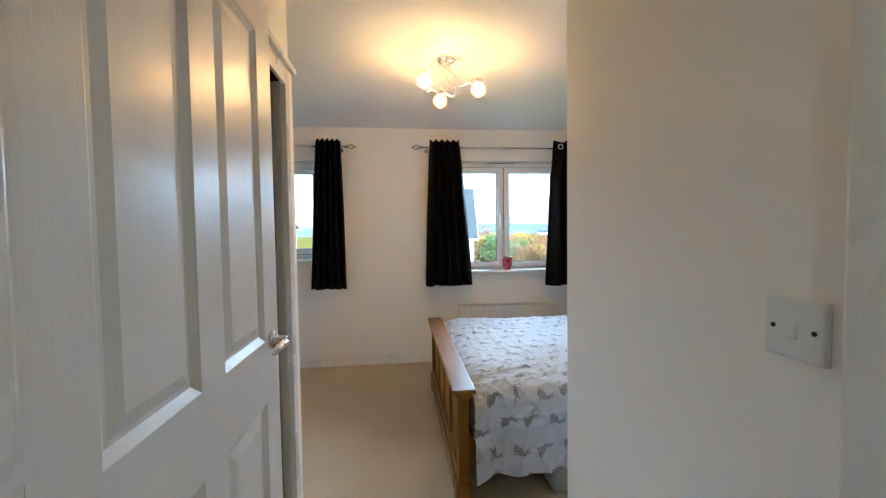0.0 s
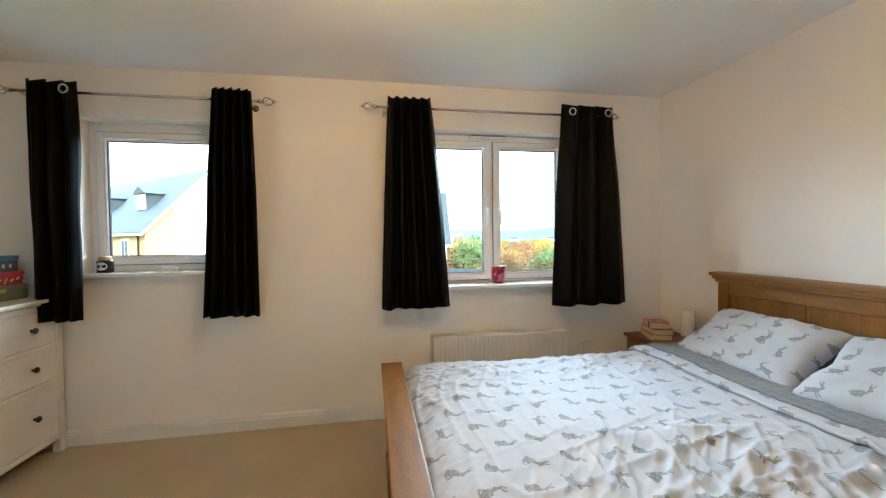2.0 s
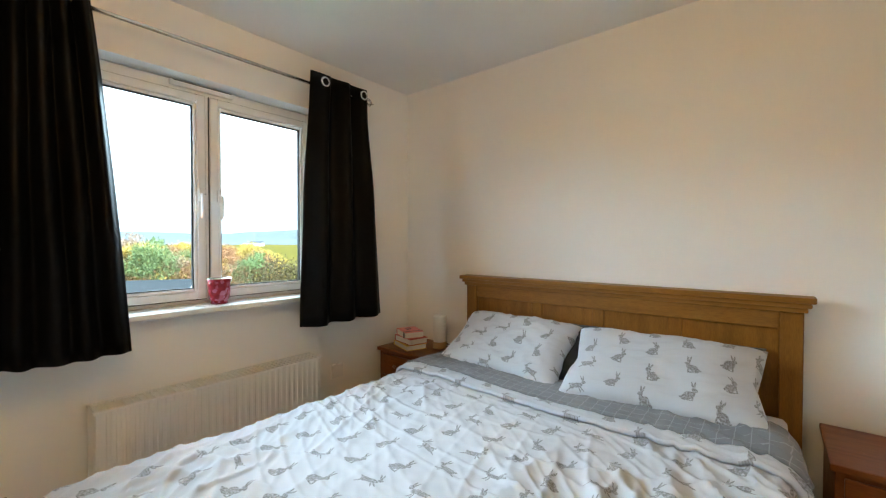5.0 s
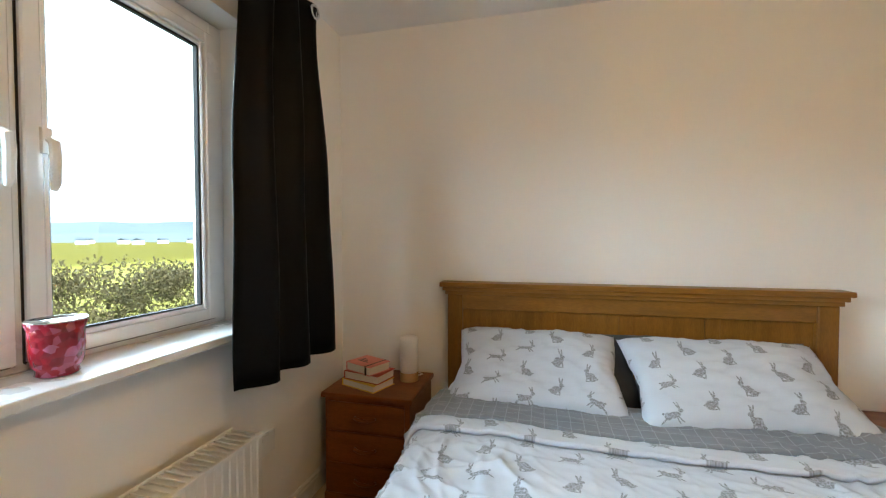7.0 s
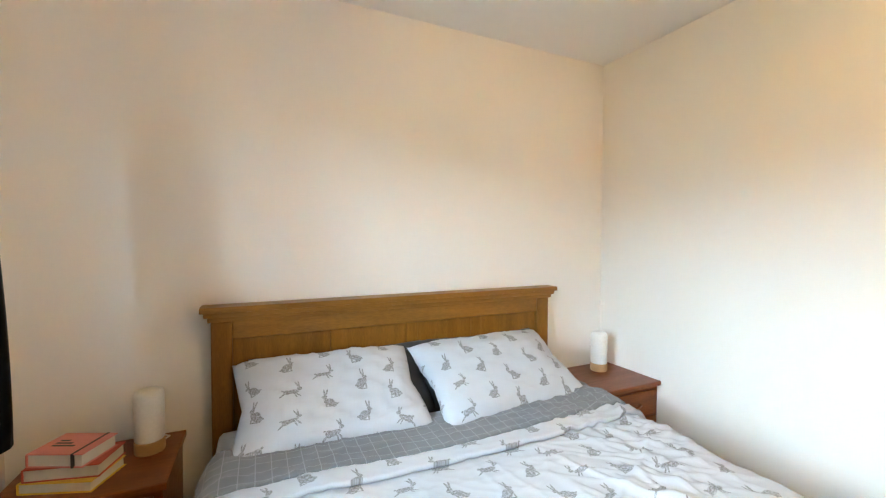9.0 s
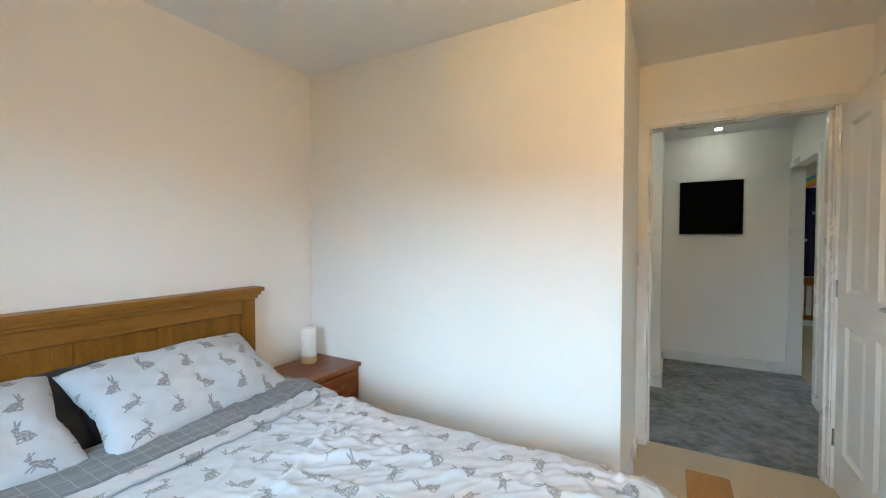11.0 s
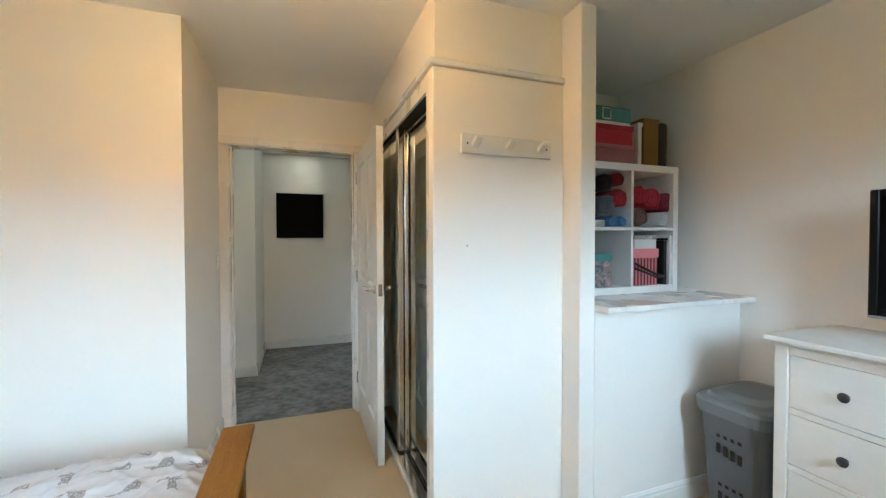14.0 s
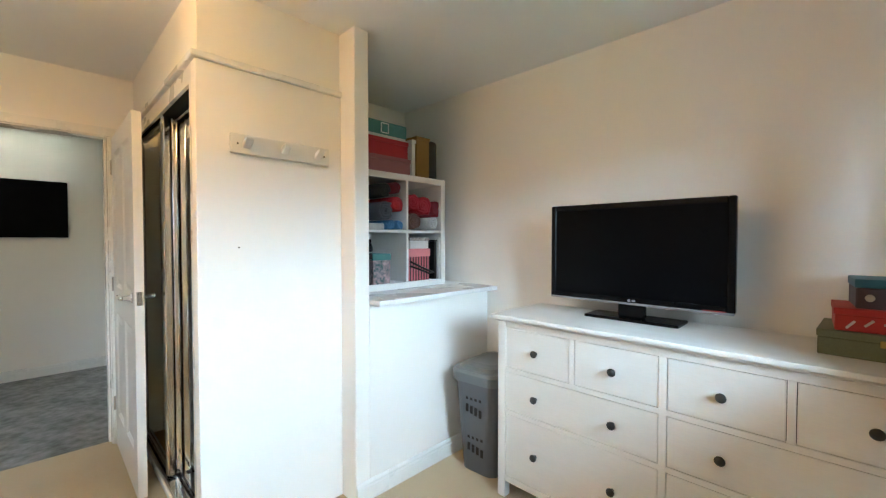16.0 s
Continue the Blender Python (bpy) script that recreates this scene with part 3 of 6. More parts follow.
part("top_track", box(FRONT - 0.14, FRONT - 0.0185, 0.002, HOOKY - 0.062, 2.012, 2.065), DARK, wt, "dark top track")
tagged(part("trim_wardrobe_plinth", box(FRONT - 0.014, FRONT, 0.002, HOOKY - 0.062, 0.0, 0.028, 0.003), GLOSS), "white plinth strip under the sliding doors", "trim", kind="structure")
tagged(part("trim_wardrobe_post", box(FRONT - 0.03, FRONT - 0.002, HOOKY - 0.1, HOOKY - 0.0605, 0.0, 2.065, 0.002), GLOSS), "white end post of the wardrobe opening", "trim", kind="structure")

pr = thing("peg_rail", (-0.38, HOOKY, 1.747), label="white painted wooden rail with three coat pegs", category="coat rack")
part("board", box(-0.228, 0.228, 0.0, 0.016, -0.042, 0.042, 0.003), WHITEWOOD, pr)
for x in (-0.165, 0.0, 0.165):
    bm = bmesh.new()
    vs = [bm.verts.new(v) for v in ((x - 0.016, 0.016, -0.018), (x + 0.016, 0.016, -0.018), (x + 0.016, 0.016, 0.012), (x - 0.016, 0.016, 0.012),
                                    (x - 0.016, 0.062, 0.010), (x + 0.016, 0.062, 0.010), (x + 0.016, 0.066, 0.026), (x - 0.016, 0.066, 0.026))]
    for q in ((0, 1, 5, 4), (1, 2, 6, 5), (2, 3, 7, 6), (3, 0, 4, 7), (4, 5, 6, 7), (3, 2, 1, 0)):
        bm.faces.new([vs[i] for i in q])
    bmesh.ops.bevel(bm, geom=bm.edges[:], offset=0.003, segments=1, affect='EDGES')
    part("peg", bm, WHITEWOOD, pr)
for x in (-0.2, 0.2):
    part("screw", lathe([(0.004, 0.015), (0.004, 0.0175)], 10, axis='Y', at=(x, 0, 0.0)), DARKMETAL, pr, "dark screw head")


nail = thing("wall_nail", (-0.185, HOOKY, 1.305), label="tiny dark nail in the white wardrobe end panel", category="nail")
part("nail", lathe([(0.003, 0.0), (0.003, 0.004), (0.001, 0.005)], 10, axis='Y'), DARKMETAL, nail)

# ---- windows ----
def ring_frame(x0, x1, z0, z1, w, y0, y1, wb=None):
    wb = w if wb is None else wb
    bm = box(x0, x0 + w, y0, y1, z0, z1, 0.004)
    box(x1 - w, x1, y0, y1, z0, z1, 0.004, bm=bm)
    box(x0 + w, x1 - w, y0, y1, z1 - w, z1, 0.004, bm=bm)
    box(x0 + w, x1 - w, y0, y1, z0, z0 + wb, 0.004, bm=bm)
    return bm


FY = NORTH + 0.115
w2 = thing("window_2", label="white plastic double-glazed window with two sashes", category="window", kind="structure")
x0, x1, z0, z1 = W2
mid = 1.556


def casement(parent, a, b, lo, hi):
    """An opening sash with its sloping glazing bead, dark gasket and pane."""
    sash = part("sash", ring_frame(a, b, lo, hi, 0.040, FY - 0.018, FY - 0.0005), UPVC, parent)
    part("glazing_bead", ring_frame(a + 0.0402, b - 0.0402, lo + 0.0402, hi - 0.0402, 0.015, FY - 0.011, FY + 0.012), UPVC, sash)
    part("gasket", ring_frame(a + 0.0555, b - 0.0555, lo + 0.0555, hi - 0.0555, 0.005, FY - 0.002, FY + 0.02), DARK, sash)
    g = part("glass_pane", box(a + 0.06, b - 0.06, FY + 0.012, FY + 0.016, lo + 0.06, hi - 0.06), GLASS, sash)
    g.visible_shadow = False
    part("seal", ring_frame(a - 0.004, b + 0.004, lo - 0.004, hi + 0.004, 0.008, FY - 0.0045, FY - 0.0002), DARK, sash)


part("window_frame", ring_frame(x0, x1, z0 + 0.001, z1, 0.062, FY, FY + 0.07), UPVC, w2)
part("mullion", box(mid - 0.03, mid + 0.03, FY, FY + 0.07, z0 + 0.0632, z1 - 0.0622), UPVC, w2)
for a, b in ((x0 + 0.055, mid - 0.011), (mid + 0.011, x1 - 0.055)):
    casement(w2, a, b, z0 + 0.022, z1 - 0.053)
for x, s in ((mid - 0.036, -1), (mid + 0.052, 1)):
    hnd = part("handle", box(x - 0.011, x + 0.011, FY - 0.03, FY - 0.0165, 1.47, 1.535, 0.004, 2), UPVC, w2, "white plastic window handle")
    part("grip", tube([(x, FY - 0.035, 1.505), (x, FY - 0.052, 1.495), (x, FY - 0.055, 1.46), (x, FY - 0.052, 1.395), (x, FY - 0.046, 1.38)], [0.009, 0.012, 0.012, 0.011, 0.007], 10), UPVC, hnd)
part("trickle_vent", box(mid - 0.17, mid + 0.13, FY - 0.024, FY - 0.0005, z1 - 0.034, z1 - 0.006, 0.003), UPVC, w2, "white trickle vent")
# dark strip laid on the vent, coloured for the shade of its slot
part("vent_slot", box(mid - 0.16, mid + 0.12, FY - 0.0255, FY - 0.0245, z1 - 0.012, z1 - 0.008), DARK, w2)
part("window_sill", box(x0 - 0.03, x1 + 0.03, NORTH - 0.088, FY, z0 - 0.026, z0, 0.008, 3), GLOSS, w2)

w1 = thing("window_1", label="white plastic window with one large pane", category="window", kind="structure")
x0, x1, z0, z1 = W1
part("window_frame", ring_frame(x0, x1, z0 + 0.001, z1, 0.07, FY, FY + 0.07), UPVC, w1)
casement(w1, x0 + 0.05, x1 - 0.05, z0 + 0.045, z1 - 0.066)
part("window_sill", box(x0 - 0.03, x1 + 0.03, NORTH - 0.075, FY, z0 - 0.026, z0, 0.008, 3), GLOSS, w1)


# ---- curtains ----
def curtain(xt0, xt1, xb0, xb1, zt, zb, folds, seed, label, eyelets, amp0=0.033, dy=0.0):
    c = thing("curtain", (0, 0, 0), label=label, category="curtain", group="black eyelet curtains")
    rng = random.Random(seed)
    ph = rng.random() * 6
    bm = bmesh.new()
    ns, nz = folds * 12, 26
    rows = []
    for j in range(nz + 1):
        f = j / nz
        z = zt + (zb - zt) * f
        a, b = xt0 + (xb0 - xt0) * f ** 0.8, xt1 + (xb1 - xt1) * f ** 0.8
        row = []
        for i in range(ns + 1):
            s = i / ns
            amp = amp0 * (1 - 0.2 * f) + 0.012 * noise.noise((seed, s * 3, f * 2))
            w = s + 0.035 * f * noise.noise((seed * 2.0, s * 4, f * 3)) * math.sin(math.pi * s)
            x = a + (b - a) * w
            y = ROD_Y - dy * (0.5 + 0.9 * f) + amp * math.sin(2 * math.pi * folds * s + ph + 0.5 * f * noise.noise((seed + 9.0, s * 2, f))) + 0.018 * noise.noise((x * 6, z * 2.2, seed))
            zz = z + (0.012 * noise.noise((s * 6, seed, 3.0)) if j == nz else 0) + (0.018 * math.sin(2 * math.pi * folds * s + ph) if j == 0 else 0)
            row.append(bm.verts.new((x, y, zz)))
        rows.append(row)
    for r, q in zip(rows, rows[1:]):
        for i in range(ns):
            bm.faces.new((r[i], r[i + 1], q[i + 1], q[i]))
    cl = part("cloth", bm, BLACKCLOTH, c, smooth=True)
    so = cl.modifiers.new("thick", 'SOLIDIFY')
    so.thickness = 0.004
    for s in eyelets:
        x = xt0 + (xt1 - xt0) * s
        bm = bmesh.new()
        ring = [(0.024 * math.cos(2 * math.pi * k / 20), 0.024 * math.sin(2 * math.pi * k / 20)) for k in range(21)]
        tube([(x + p * 0.95, ROD_Y - dy * 0.6 - amp0 - 0.004 - 0.003 * (p > 0), ROD_Z + q) for p, q in ring], 0.0055, 8, bm)
        part("eyelet", bm, CHROME, c, "chrome eyelet ring", True)
    return c


ROD_Y, ROD_Z = NORTH - 0.115, 2.178
curtain(-1.345, -1.085, -1.31, -1.06, 2.235, 0.82, 3, 1, "black eyelet curtain drawn aside at the single window", (0.9,), 0.033, 0.045)
curtain(-0.325, -0.10, -0.395, -0.065, 2.24, 0.805, 5, 2, "black eyelet curtain bunched in tight folds", (), 0.030, 0.045)
curtain(0.765, 1.05, 0.70, 1.165, 2.24, 0.81, 5, 3, "black eyelet curtain flaring out at the hem", (), 0.030, 0.05)
curtain(2.03, 2.44, 1.92, 2.50, 2.24, 0.785, 3, 4, "black eyelet curtain hanging in broad folds", (0.1, 0.78), 0.042, 0.065)


def curtain_rod(x0, x1, label):
    r = thing("curtain_rod", (0, 0, 0), label=label, category="curtain rod", group="curtain rods")
    part("rod", tube([(x0 + 0.1, ROD_Y, ROD_Z), (x1 - 0.1, ROD_Y, ROD_Z)], 0.009, 12), SATIN, r, smooth=True)
    for x, s in ((x0 + 0.1, -1), (x1 - 0.1, 1)):
        part("collar", lathe([(0.011, -0.012), (0.014, -0.008), (0.014, 0.008), (0.011, 0.012)], 16, axis='X', at=(x, ROD_Y, ROD_Z)), SATIN, r, smooth=True)
        bm = bmesh.new()
        for k in range(4):
            pts = []
            for i in range(11):
                f = i / 10
                ang = k * math.pi / 2 + f * 1.8
                rad = 0.026 * math.sin(math.pi * min(1, f * 1.02)) ** 0.8 + 0.002
                pts.append((x + s * (0.012 + 0.07 * f), ROD_Y + rad * math.cos(ang), ROD_Z + rad * math.sin(ang)))
            tube(pts, 0.0032, 6, bm)
        lathe([(0.002, -0.012), (0.006, -0.006), (0.006, 0.0), (0.001, 0.014)] if s > 0 else [(0.001, -0.014), (0.006, 0.0), (0.006, 0.006), (0.002, 0.012)], 12, bm, 'X', (x + s * 0.088, ROD_Y, ROD_Z))
        part("finial", bm, SATIN, r, "twisted wire cage finial", True)
    for x in (x0 + 0.16, x1 - 0.16):
        bm = tube([(x, ROD_Y, ROD_Z - 0.014), (x, NORTH - 0.006, ROD_Z - 0.014)], 0.006, 10)
        lathe([(0.022, 0), (0.022, 0.005)], 18, bm, 'Y', (x, NORTH - 0.006, ROD_Z - 0.014))
        part("bracket", bm, SATIN, r)
    return r


curtain_rod(-1.53, 0.05, "satin metal curtain rod with cage finials over the single window")
curtain_rod(0.575, 2.50, "satin metal curtain rod with cage finials over the double window")

# ---- radiator ----
rad = thing("radiator", (0, 0, 0), label="white ribbed panel radiator under the double window", category="radiator")
RX0, RX1, RZ0, RZ1 = 1.045, 2.06, 0.13, 0.592
bm = bmesh.new()
n = 31
fy = NORTH - 0.16
prof = []
for i in range(n):
    a = RX0 + 0.025 + (RX1 - RX0 - 0.05) * i / n
    w = (RX1 - RX0 - 0.05) / n
    prof += [(a, fy), (a + w * 0.35, fy), (a + w * 0.5, fy + 0.004), (a + w * 0.85, fy + 0.004)]
prof = [(RX0, fy + 0.01), (RX0 + 0.006, fy)] + prof + [(RX1 - 0.025, fy), (RX1 - 0.006, fy), (RX1, fy + 0.01)]
lo = [bm.verts.new((x, y, RZ0)) for x, y in prof]
hi = [bm.verts.new((x, y, RZ1 - 0.012)) for x, y in prof]
for i in range(len(prof) - 1):
    bm.faces.new((lo[i], lo[i + 1], hi[i + 1], hi[i]))
part("front_panel", bm, RADIATOR, rad)
part("casing", box(RX0, RX1, fy + 0.0105, NORTH - 0.03, RZ0, RZ1 - 0.013, 0.003), RADIATOR, rad)
bm = box(RX0 - 0.004, RX1 + 0.004, fy - 0.004, fy + 0.012, RZ1 - 0.012, RZ1, 0.004, 2)
box(RX0 - 0.004, RX1 + 0.004, NORTH - 0.04, NORTH - 0.03, RZ1 - 0.012, RZ1, 0.003, bm=bm)
for i in range(40):
    x = RX0 + 0.01 + (RX1 - RX0 - 0.02) * i / 39
    box(x - 0.004, x + 0.004, fy + 0.012, NORTH - 0.04, RZ1 - 0.008, RZ1 - 0.003, bm=bm)
part("top_grille", bm, RADIATOR, rad)
bm = tube([(RX1 + 0.005, NORTH - 0.06, 0.16), (RX1 + 0.04, NORTH - 0.06, 0.16), (RX1 + 0.045, NORTH - 0.06, 0.13), (RX1 + 0.045, NORTH - 0.06, 0.0)], 0.008, 10)
part("pipe", bm, GLOSS, rad)
part("valve", lathe([(0.012, 0), (0.017, 0.01), (0.017, 0.055), (0.013, 0.065), (0.004, 0.067)], 16, at=(RX1 + 0.045, NORTH - 0.06, 0.15)), UPVC, rad, "white plastic radiator valve", True)
for x in (RX0 + 0.2, RX1 - 0.2):
    part("bracket", box(x - 0.015, x + 0.015, NORTH - 0.03, NORTH, RZ0 + 0.03, RZ1 - 0.06), RADIATOR, rad)
sk = thing("wall_socket", (2.28, NORTH, 0.42), label="white plastic wall socket low on the wall", category="socket")
part("plate", box(-0.044, 0.044, -0.009, -0.0005, -0.044, 0.044, 0.003, 2), GLOSS, sk)

# ---- bed ----
BY0, BY1 = 1.375, 3.10
bed = thing("bed", (0, 0, 0), label="honey oak king-size bed frame with panelled ends", category="bed")
HX = EAST - 0.03      # back of the headboard


def cornice(steps, y0, y1, back, parent, name):
    """A stepped cap moulding: (how far it stands out, low, high)."""
    for out, lo, hi, side in steps:
        part(name, box(back - out, back, y0 - side, y1 + side, lo, hi, min(0.006, (hi - lo) / 3), 2), OAK, parent)


cornice([(0.095, 1.018, 1.042, 0.0), (0.082, 0.998, 1.0178, -0.012), (0.07, 0.978, 0.9978, -0.024)], BY0, BY1, HX, bed, "cap_moulding")
for y in (BY0 + 0.035, BY1 - 0.035 - 0.075):
    part("headboard_post", box(HX - 0.06, HX, y, y + 0.075, 0.0, 0.9778, 0.004), OAKV, bed)
part("headboard_rail", box(HX - 0.054, HX - 0.006, BY0 + 0.11, BY1 - 0.11, 0.905, 0.9778, 0.003), OAK, bed)
part("headboard_rail", box(HX - 0.054, HX - 0.006, BY0 + 0.11, BY1 - 0.11, 0.36, 0.46, 0.003), OAK, bed)
edges = [BY0 + 0.11, BY0 + 0.49, BY0 + 0.845, BY0 + 1.2, BY1 - 0.11]
for i, y in enumerate(edges[1:-1]):
    part("headboard_muntin", box(HX - 0.041, HX - 0.008, y - 0.03, y + 0.03, 0.46, 0.905, 0.002), OAKV, bed)
for a, b in zip(edges, edges[1:]):
    part("headboard_panel", box(HX - 0.034, HX - 0.014, a, b, 0.46, 0.905, 0.002), OAKV, bed)
FX0, FX1 = 0.678, 0.790
FZ = 0.605
FY0, FY1 = 1.405, 3.02
part("footboard_cap", box(FX0, FX1, FY0, FY1, FZ - 0.022, FZ, 0.006, 2), OAK, bed)
part("cap_moulding", box(FX0 + 0.014, FX1 - 0.014, FY0 + 0.012, FY1 - 0.012, FZ - 0.042, FZ - 0.0222, 0.006, 2), OAK, bed)
part("cap_moulding", box(FX0 + 0.024, FX1 - 0.024, FY0 + 0.02, FY1 - 0.02, FZ - 0.06, FZ - 0.0422, 0.005, 2), OAK, bed)
for y in (FY0 + 0.03, FY1 - 0.03 - 0.075):
    part("footboard_post", box(FX0 + 0.03, FX1 - 0.03, y, y + 0.075, 0.0, FZ - 0.0602, 0.004), OAKV, bed)
    part("post_foot", box(FX0 + 0.018, FX1 - 0.018, y - 0.012, y + 0.087, 0.0, 0.13, 0.006), OAKV, bed)
part("footboard_rail", box(FX0 + 0.036, FX1 - 0.036, FY0 + 0.105, FY1 - 0.105, 0.49, FZ - 0.0602, 0.003), OAK, bed)
part("footboard_rail", box(FX0 + 0.03, FX1 - 0.036, FY0 + 0.105, FY1 - 0.105, 0.06, 0.19, 0.004), OAK, bed)
part("footboard_plinth", box(FX0 + 0.016, FX0 + 0.0295, FY0 + 0.118, FY1 - 0.118, 0.06, 0.14, 0.005), OAK, bed)
fe = [FY0 + 0.105, FY0 + 0.47, (FY0 + FY1) / 2, FY1 - 0.47, FY1 - 0.105]
for y in fe[1:-1]:
    part("footboard_muntin", box(FX0 + 0.04, FX1 - 0.04, y - 0.028, y + 0.028, 0.19, 0.49, 0.002), OAKV, bed)
for a, b in zip(fe, fe[1:]):
    part("footboard_panel", box(FX0 + 0.052, FX1 - 0.05, a, b, 0.19, 0.49, 0.002), OAKV, bed)
for y in (FY0 + 0.06, FY1 - 0.085):
    part("side_rail", box(FX1 - 0.03, HX - 0.06, y, y + 0.025, 0.2, 0.36, 0.003), OAK, bed)
part("slat_base", box(FX1 - 0.02, HX - 0.07, FY0 + 0.09, FY1 - 0.09, 0.27, 0.3), OAK, bed)

mt = thing("mattress", (0, 0, 0), label="white mattress with a fitted sheet on the bed", category="mattress")
part("body", box(0.80, HX - 0.075, FY0 + 0.05, FY1 + 0.02, 0.302, 0.55, 0.04, 3), SHEET, mt, smooth=True)
ub = thing("storage_bag", (1.5, 1.62, 0), label="grey fabric bag lying under the bed", category="bag")
part("body", box(-0.3, 0.3, -0.12, 0.25, 0.0, 0.15, 0.05, 3), mat("pale_bag", (0.4, 0.39, 0.37), 0.9), ub, smooth=True)


def crease(x, y):
    """Height of the folds in the bedclothes, in metres."""
    a = noise.noise((x * 1.9, y * 1.7, 0.3)) * 0.014
    warp = noise.noise((x * 1.3, y * 1.3, 7.0))
    where = 0.35 + 0.65 * max(0.0, min(1.0, 0.5 + 1.4 * noise.noise((x * 1.5, y * 1.5, 4.0))))
    for k_, (cs, sn, fa, fb, height, cut) in enumerate(((0.82, 0.57, 2.2, 11.0, 0.013, 0.70), (0.5, -0.87, 2.6, 14.0, 0.011, 0.72), (0.97, 0.2, 3.2, 30.0, 0.011, 0.66), (0.3, 0.95, 3.0, 26.0, 0.011, 0.68), (0.7, 0.7, 4.0, 46.0, 0.007, 0.62))):
        u, v = x * cs + y * sn, y * cs - x * sn
        ridge = 1 - abs(noise.noise((u * fa * 0.45 + warp * 0.8, v * fb * 0.45 + warp * 1.8, 2.0 + 3.7 * k_))) * 1.5
        a += height * where * (max(0.0, ridge - cut) / (1 - cut)) ** 1.6
    return a + 0.002 * noise.noise((x * 26, y * 26, 5.0))


def cloth_over(name, parent, material, x0, x1, y0, y1, top, hang_s, hang_n, thick, label="", nx=230, ny=290, lift=0.0, foot_drop=0.0, salt=0.0):
    """A cover lying on the bed and hanging down its two sides; UV in metres along the cloth."""
    bm = bmesh.new()
    uvl = bm.loops.layers.uv.new("cloth")
    R = 0.07
    arc = R * math.pi / 2
    L0, L1 = hang_s + arc, (y1 - y0 - 2 * R)
    total = L0 + L1 + hang_n + arc
    grid = []
    for i in range(nx + 1):
        u = i / nx
        x = x0 + (x1 - x0) * u
        row = []
        for j in range(ny + 1):
            hs = hang_s * (1 + 0.16 * noise.noise((x * 2.1, 3.3, salt)) + 0.07 * noise.noise((x * 7, 1.0, salt)))
            hn = hang_n * (1 + 0.16 * noise.noise((x * 2.1, 8.3, salt)) + 0.07 * noise.noise((x * 7, 5.0, salt)))
            s = -hs - arc + (hs + hn + 2 * arc + L1) * j / ny
            if s < -arc:
                d = -arc - s
                flare = 0.03 + 0.10 * d
                p, nrm = Vector((x, y0 - flare * d * 1.2, top - R - d)), Vector((0, -1, 0.1))
                wv = 0.022 * min(1, d * 2.5) * math.sin(x * 13 + 3 * 2 * noise.noise((x * 2, d, salt)) + salt)
            elif s < 0:
                a = -s / R
                p, nrm, wv = Vector((x, y0 + R - R * math.sin(a), top - R + R * math.cos(a))), Vector((0, -math.sin(a), math.cos(a))), 0
            elif s <= L1:
                p, nrm, wv = Vector((x, y0 + R + s, top)), Vector((0, 0, 1)), 0
            elif s < L1 + arc:
                a = (s - L1) / R
                p, nrm, wv = Vector((x, y1 - R + R * math.sin(a), top - R + R * math.cos(a))), Vector((0, math.sin(a), math.cos(a))), 0
            else:
                d = s - L1 - arc
                flare = 0.03 + 0.10 * d
                p, nrm = Vector((x, y1 + flare * d * 1.2, top - R - d)), Vector((0, 1, 0.1))
                wv = 0.022 * min(1, d * 2.5) * math.sin(x * 11 + 3 * 2 * noise.noise((x * 2, d, salt)) + salt)
            yy = p.y + (1 if p.y > 2.2 else -1) * (top - p.z)
            p = p + nrm * (crease(x + salt, yy) + wv + lift)
            if foot_drop:
                p.z -= foot_drop * max(0, 1 - (x - x0) / 0.14) ** 2
            row.append((bm.verts.new(p), (x, s)))
        grid.append(row)
    for a, b in zip(grid, grid[1:]):
        for j in range(ny):
            q = (a[j], b[j], b[j + 1], a[j + 1])
            f = bm.faces.new([v for v, _ in q])
            for lp, (_, uv) in zip(f.loops, q):
                lp[uvl].uv = (uv[1], uv[0])
    ob = part(name, bm, material, parent, label, True)
    so = ob.modifiers.new("thick", 'SOLIDIFY')
    so.thickness, so.offset = thick, -1
    return ob


dv = thing("duvet", (0, 0, 0), label="rumpled white duvet printed with grey rabbits on the bed", category="duvet")
cloth_over("cover", dv, RABBIT, 0.79, 2.29, FY0 + 0.045, FY1 + 0.03, 0.58, 0.34, 0.34, 0.02, foot_drop=0.05)
cloth_over("turned_edge", dv, RABBIT, 2.20, 2.277, FY0 + 0.04, FY1 + 0.035, 0.590, 0.30, 0.30, 0.016, "printed rolled edge of the duvet", 10, 120, 0.012)
cloth_over("turndown", dv, CHECK, 2.275, 2.53, FY0 + 0.035, FY1 + 0.04, 0.604, 0.22, 0.24, 0.012, "grey checked turned-down duvet reverse", 26, 120, 0.004)


